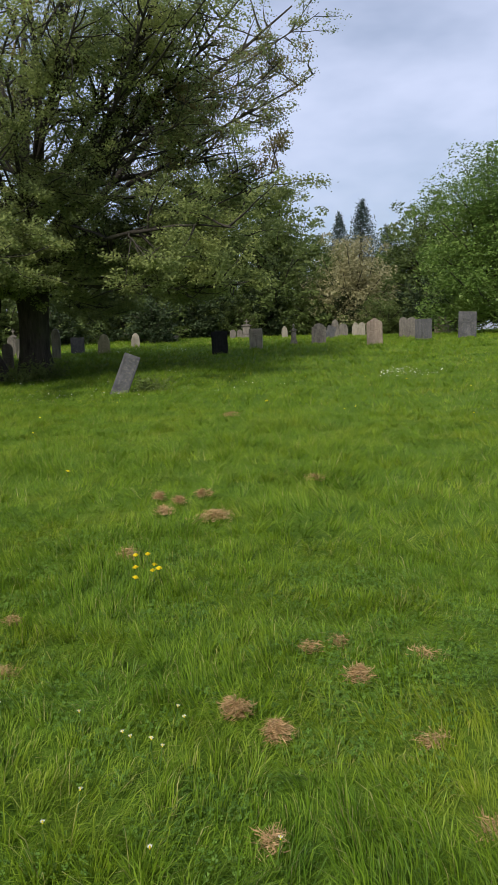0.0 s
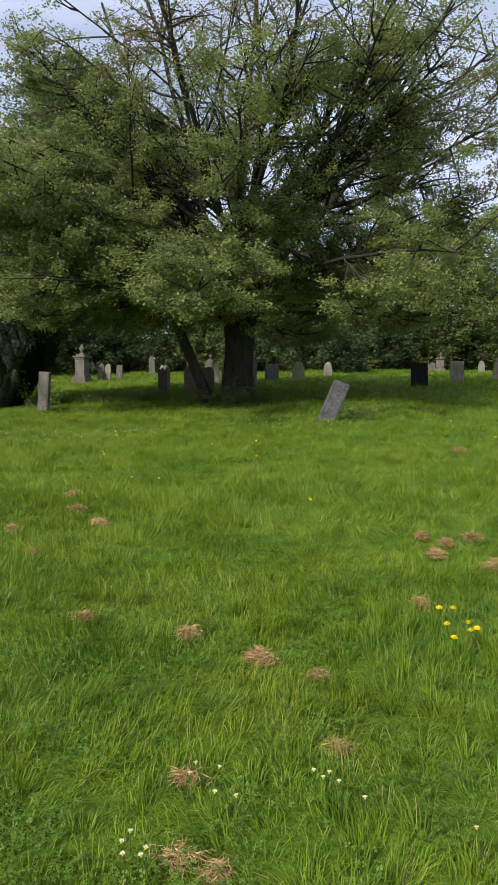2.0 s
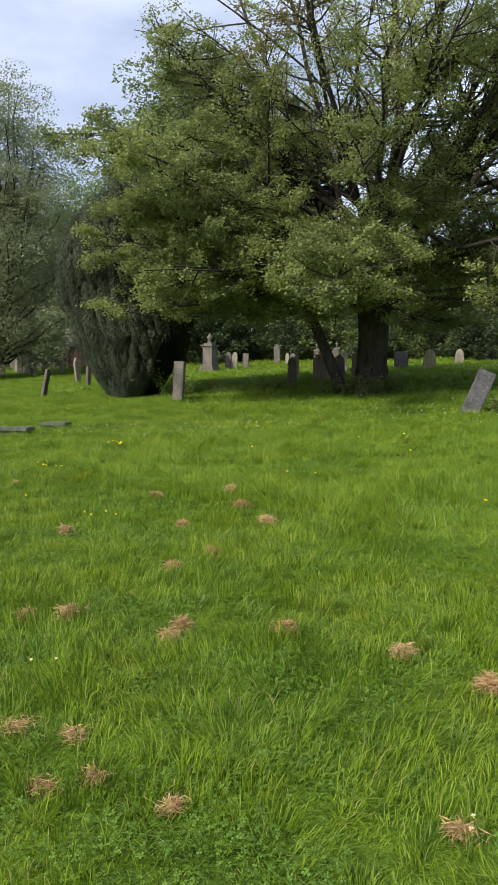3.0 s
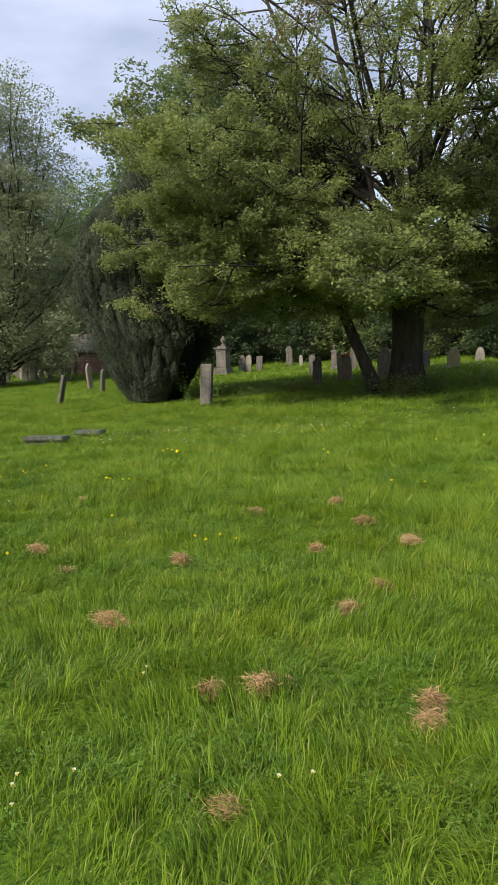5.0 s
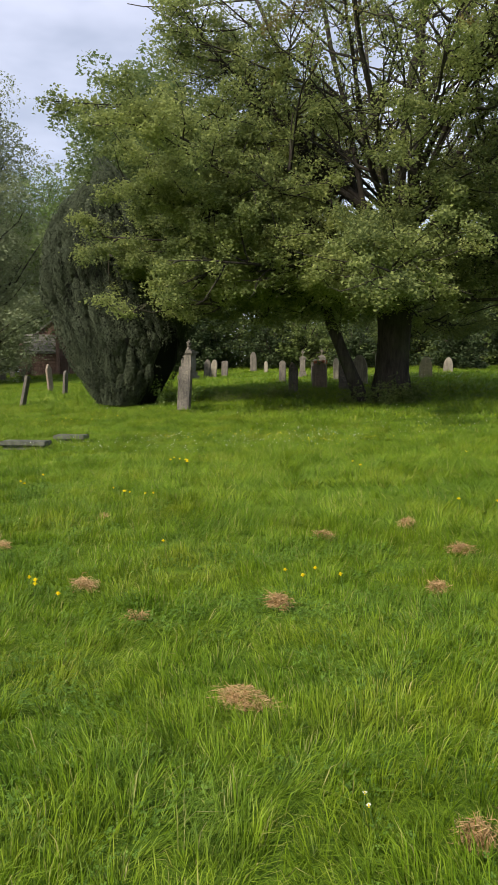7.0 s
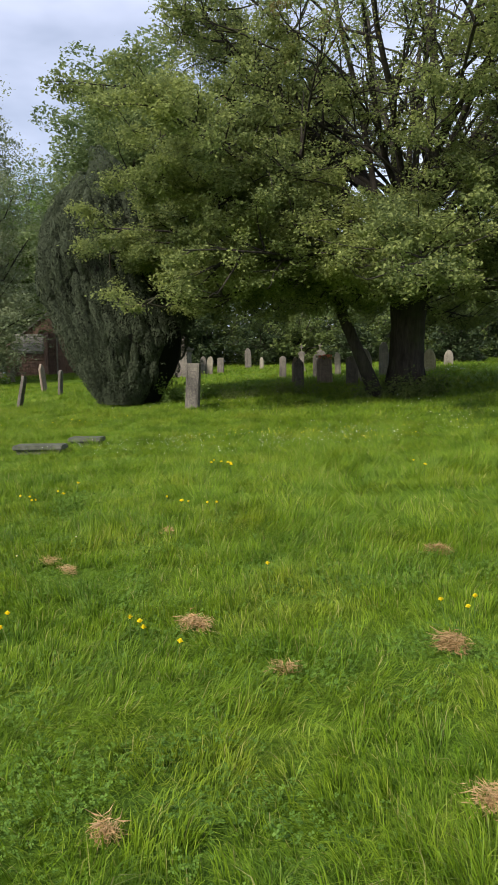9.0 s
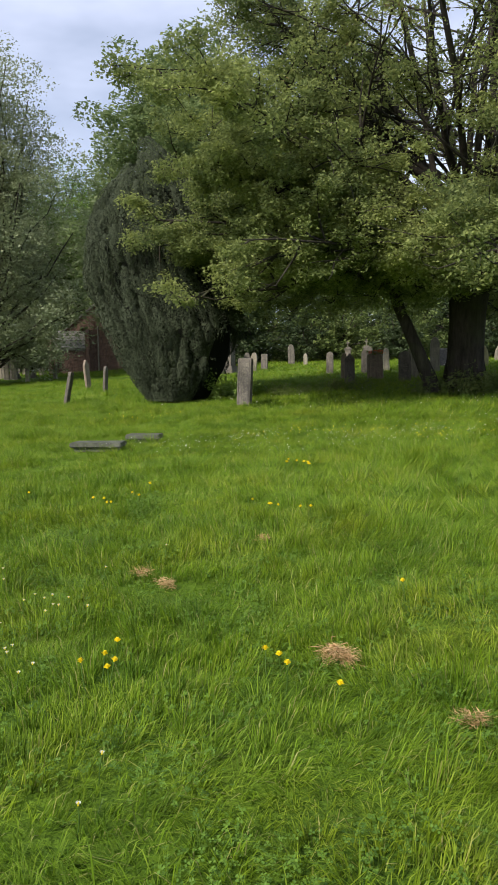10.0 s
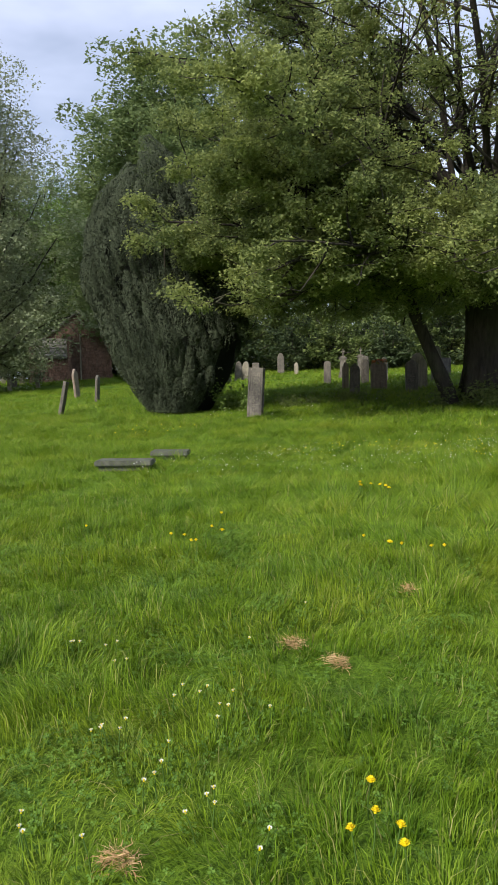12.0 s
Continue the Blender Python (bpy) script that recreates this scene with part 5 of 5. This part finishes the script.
dandelion(-4.93, 9.56)
dandelion(-7.03, 14.71, 1.5)
dandelion(-7.30, 14.65, 1.5)
dandelion(-6.81, 12.05)
dandelion(-8.24, 11.58)
dandelion(-8.15, 11.57)
dandelion(-6.16, 11.79)
dandelion(-6.21, 11.79)
dandelion(-6.16, 8.31)
dandelion(-8.46, 11.77)
dandelion(-8.34, 11.73)
dandelion(-7.38, 14.93, 1.5)
dandelion(-7.24, 14.82, 1.5)
dandelion(-7.08, 14.84, 1.5)
dandelion(-9.42, 12.04)
dandelion(-8.28, 12.14)
daisy(0.82, 5.18)
daisy(1.27, 5.28)
daisy(1.33, 5.22)
daisy(1.00, 5.02)
daisy(2.25, 5.14)
daisy(2.09, 4.92)
daisy(2.12, 4.87)
daisy(0.75, 4.65)
daisy(1.84, 5.06)
daisy(0.80, 4.62)
daisy(0.87, 5.04)
daisy(2.33, 5.08)
daisy(2.20, 4.85)
daisy(2.18, 4.84)
daisy(1.92, 4.27)
daisy(2.31, 4.15)
daisy(2.73, 4.17)
daisy(1.97, 4.45)
daisy(2.23, 4.79)
daisy(1.45, 5.15)
daisy(0.74, 5.10)
daisy(0.78, 5.20)
daisy(1.22, 5.30)
daisy(1.27, 5.22)
daisy(0.66, 4.66)
daisy(0.70, 4.71)
daisy(0.72, 4.63)
daisy(-2.61, 5.26)
daisy(-2.53, 5.34)
daisy(-2.53, 5.26)
daisy(-2.41, 5.17)
daisy(-2.41, 5.45)
daisy(-1.67, 5.72)
daisy(-2.61, 6.39)
daisy(-1.57, 5.78)
daisy(-2.69, 5.28)
daisy(-3.08, 5.68)
daisy(-3.07, 5.58)
daisy(-2.66, 6.43)
daisy(-6.69, 8.84)
daisy(-6.85, 8.84)
daisy(-6.89, 8.80)
daisy(-6.43, 7.97)
daisy(-6.66, 8.13)
daisy(-6.63, 8.02)
daisy(-5.66, 7.31)
daisy(-5.56, 7.01)
daisy(-6.44, 7.86)
daisy(-7.59, 9.18)
daisy(-7.54, 9.18)
daisy(-7.98, 9.34)
daisy(-7.93, 9.32)
daisy(-7.78, 9.30)
daisy(-7.74, 9.39)
daisy(-7.29, 8.45)
daisy(-7.30, 8.39)
daisy(-6.93, 8.28)
daisy(-6.95, 8.14)
daisy(-6.90, 8.16)
daisy(-6.88, 8.96)
daisy(-7.14, 8.96)
daisy(-7.07, 9.00)
daisy(-7.17, 7.76)
daisy(-7.18, 7.73)
daisy(-6.94, 7.75)
daisy(-6.68, 7.98)
daisy(-6.97, 8.39)
daisy(-7.20, 8.43)
daisy(-7.27, 8.46)
daisy(-7.05, 8.90)
daisy(-7.16, 8.83)
daisy(-7.25, 8.58)
daisy(-7.94, 9.33)
daisy(-6.66, 8.09)
daisy(-7.25, 7.80)
daisy(-7.08, 9.64)
daisy(-6.89, 10.26)
daisy(-6.88, 8.68)


def drift(name, cx, cy, rx, ry, turn, count, mat, size, label, seed):
    """A drift of tiny far flowers, each a small tilted disc on the grass tops."""
    rs = np.random.RandomState(seed)
    a, r = rs.rand(count) * math.tau, np.sqrt(rs.rand(count))
    u, w = rx * r * np.cos(a), ry * r * np.sin(a)
    c, s = math.cos(radians(turn)), math.sin(radians(turn))
    x, y = cx + u * c - w * s, cy + u * s + w * c
    keep = lattice(x, y, 0.9, seed) > 0.38
    x, y = x[keep], y[keep]
    n = len(x)
    z = lie(x, y) + rs.uniform(0.10, 0.22, n)
    k = (size * rs.uniform(0.4, 1.0, n))[:, None]
    p = np.stack([x, y, z], -1)
    n1 = rs.normal(0, 1, (n, 3)) * [1, 1, 0.4]
    n1 /= np.linalg.norm(n1, axis=1, keepdims=True)
    n2 = np.cross(n1, rs.normal(0, 0.4, (n, 3)) + [0, -0.3, 1])
    n2 /= np.linalg.norm(n2, axis=1, keepdims=True)
    ang = np.arange(6) / 6 * math.tau
    v = (p[:, None] + k[:, None] * (np.cos(ang)[None, :, None] * n1[:, None] + np.sin(ang)[None, :, None] * n2[:, None])).reshape(-1, 3)
    me = from_arrays(name, v, [np.arange(n)[:, None] * 6 + np.arange(6)[None]], [mat])
    return tagged(new(name, me), label, "flowers", kind="stuff")


drift("daisy_drift", 6.1, 25.1, 1.6, 1.3, 0, 260, M_WHITE, 0.022, "drift of small white daisies in the grass", 51)
drift("daisy_drift", -7.7, 18.1, 4.2, 1.3, 28, 520, M_WHITE, 0.0095, "drift of small white daisies in the grass", 52)
drift("buttercup_drift", -7.2, 18.5, 2.4, 1.6, 20, 380, M_YELLOW, 0.012, "drift of small yellow buttercups in the grass", 53)
drift("daisy_drift", -7.4, 18.0, 2.8, 1.6, 20, 620, M_WHITE, 0.0095, "drift of small white daisies in the grass", 54)
drift("daisy_drift", -7.2, 27.0, 9.0, 3.0, 10, 230, M_WHITE, 0.017, "white daisies scattered in the shade of the tree", 55)
drift("daisy_drift", -2.4, 22.2, 6.0, 1.4, 10, 200, M_WHITE, 0.015, "white daisies scattered at the edge of the shade", 56)
drift("daisy_drift", -6.3, 42.4, 5.0, 2.5, 0, 380, M_WHITE, 0.022, "cow parsley and daisies below the graves", 57)
drift("buttercup_drift", -16.3, 21.3, 4.0, 1.6, 20, 90, M_YELLOW, 0.018, "thinly scattered yellow buttercups", 58)
drift("buttercup_drift", 3.6, 21.3, 12.0, 6.0, 0, 90, M_YELLOW, 0.022, "thinly scattered yellow buttercups", 59)
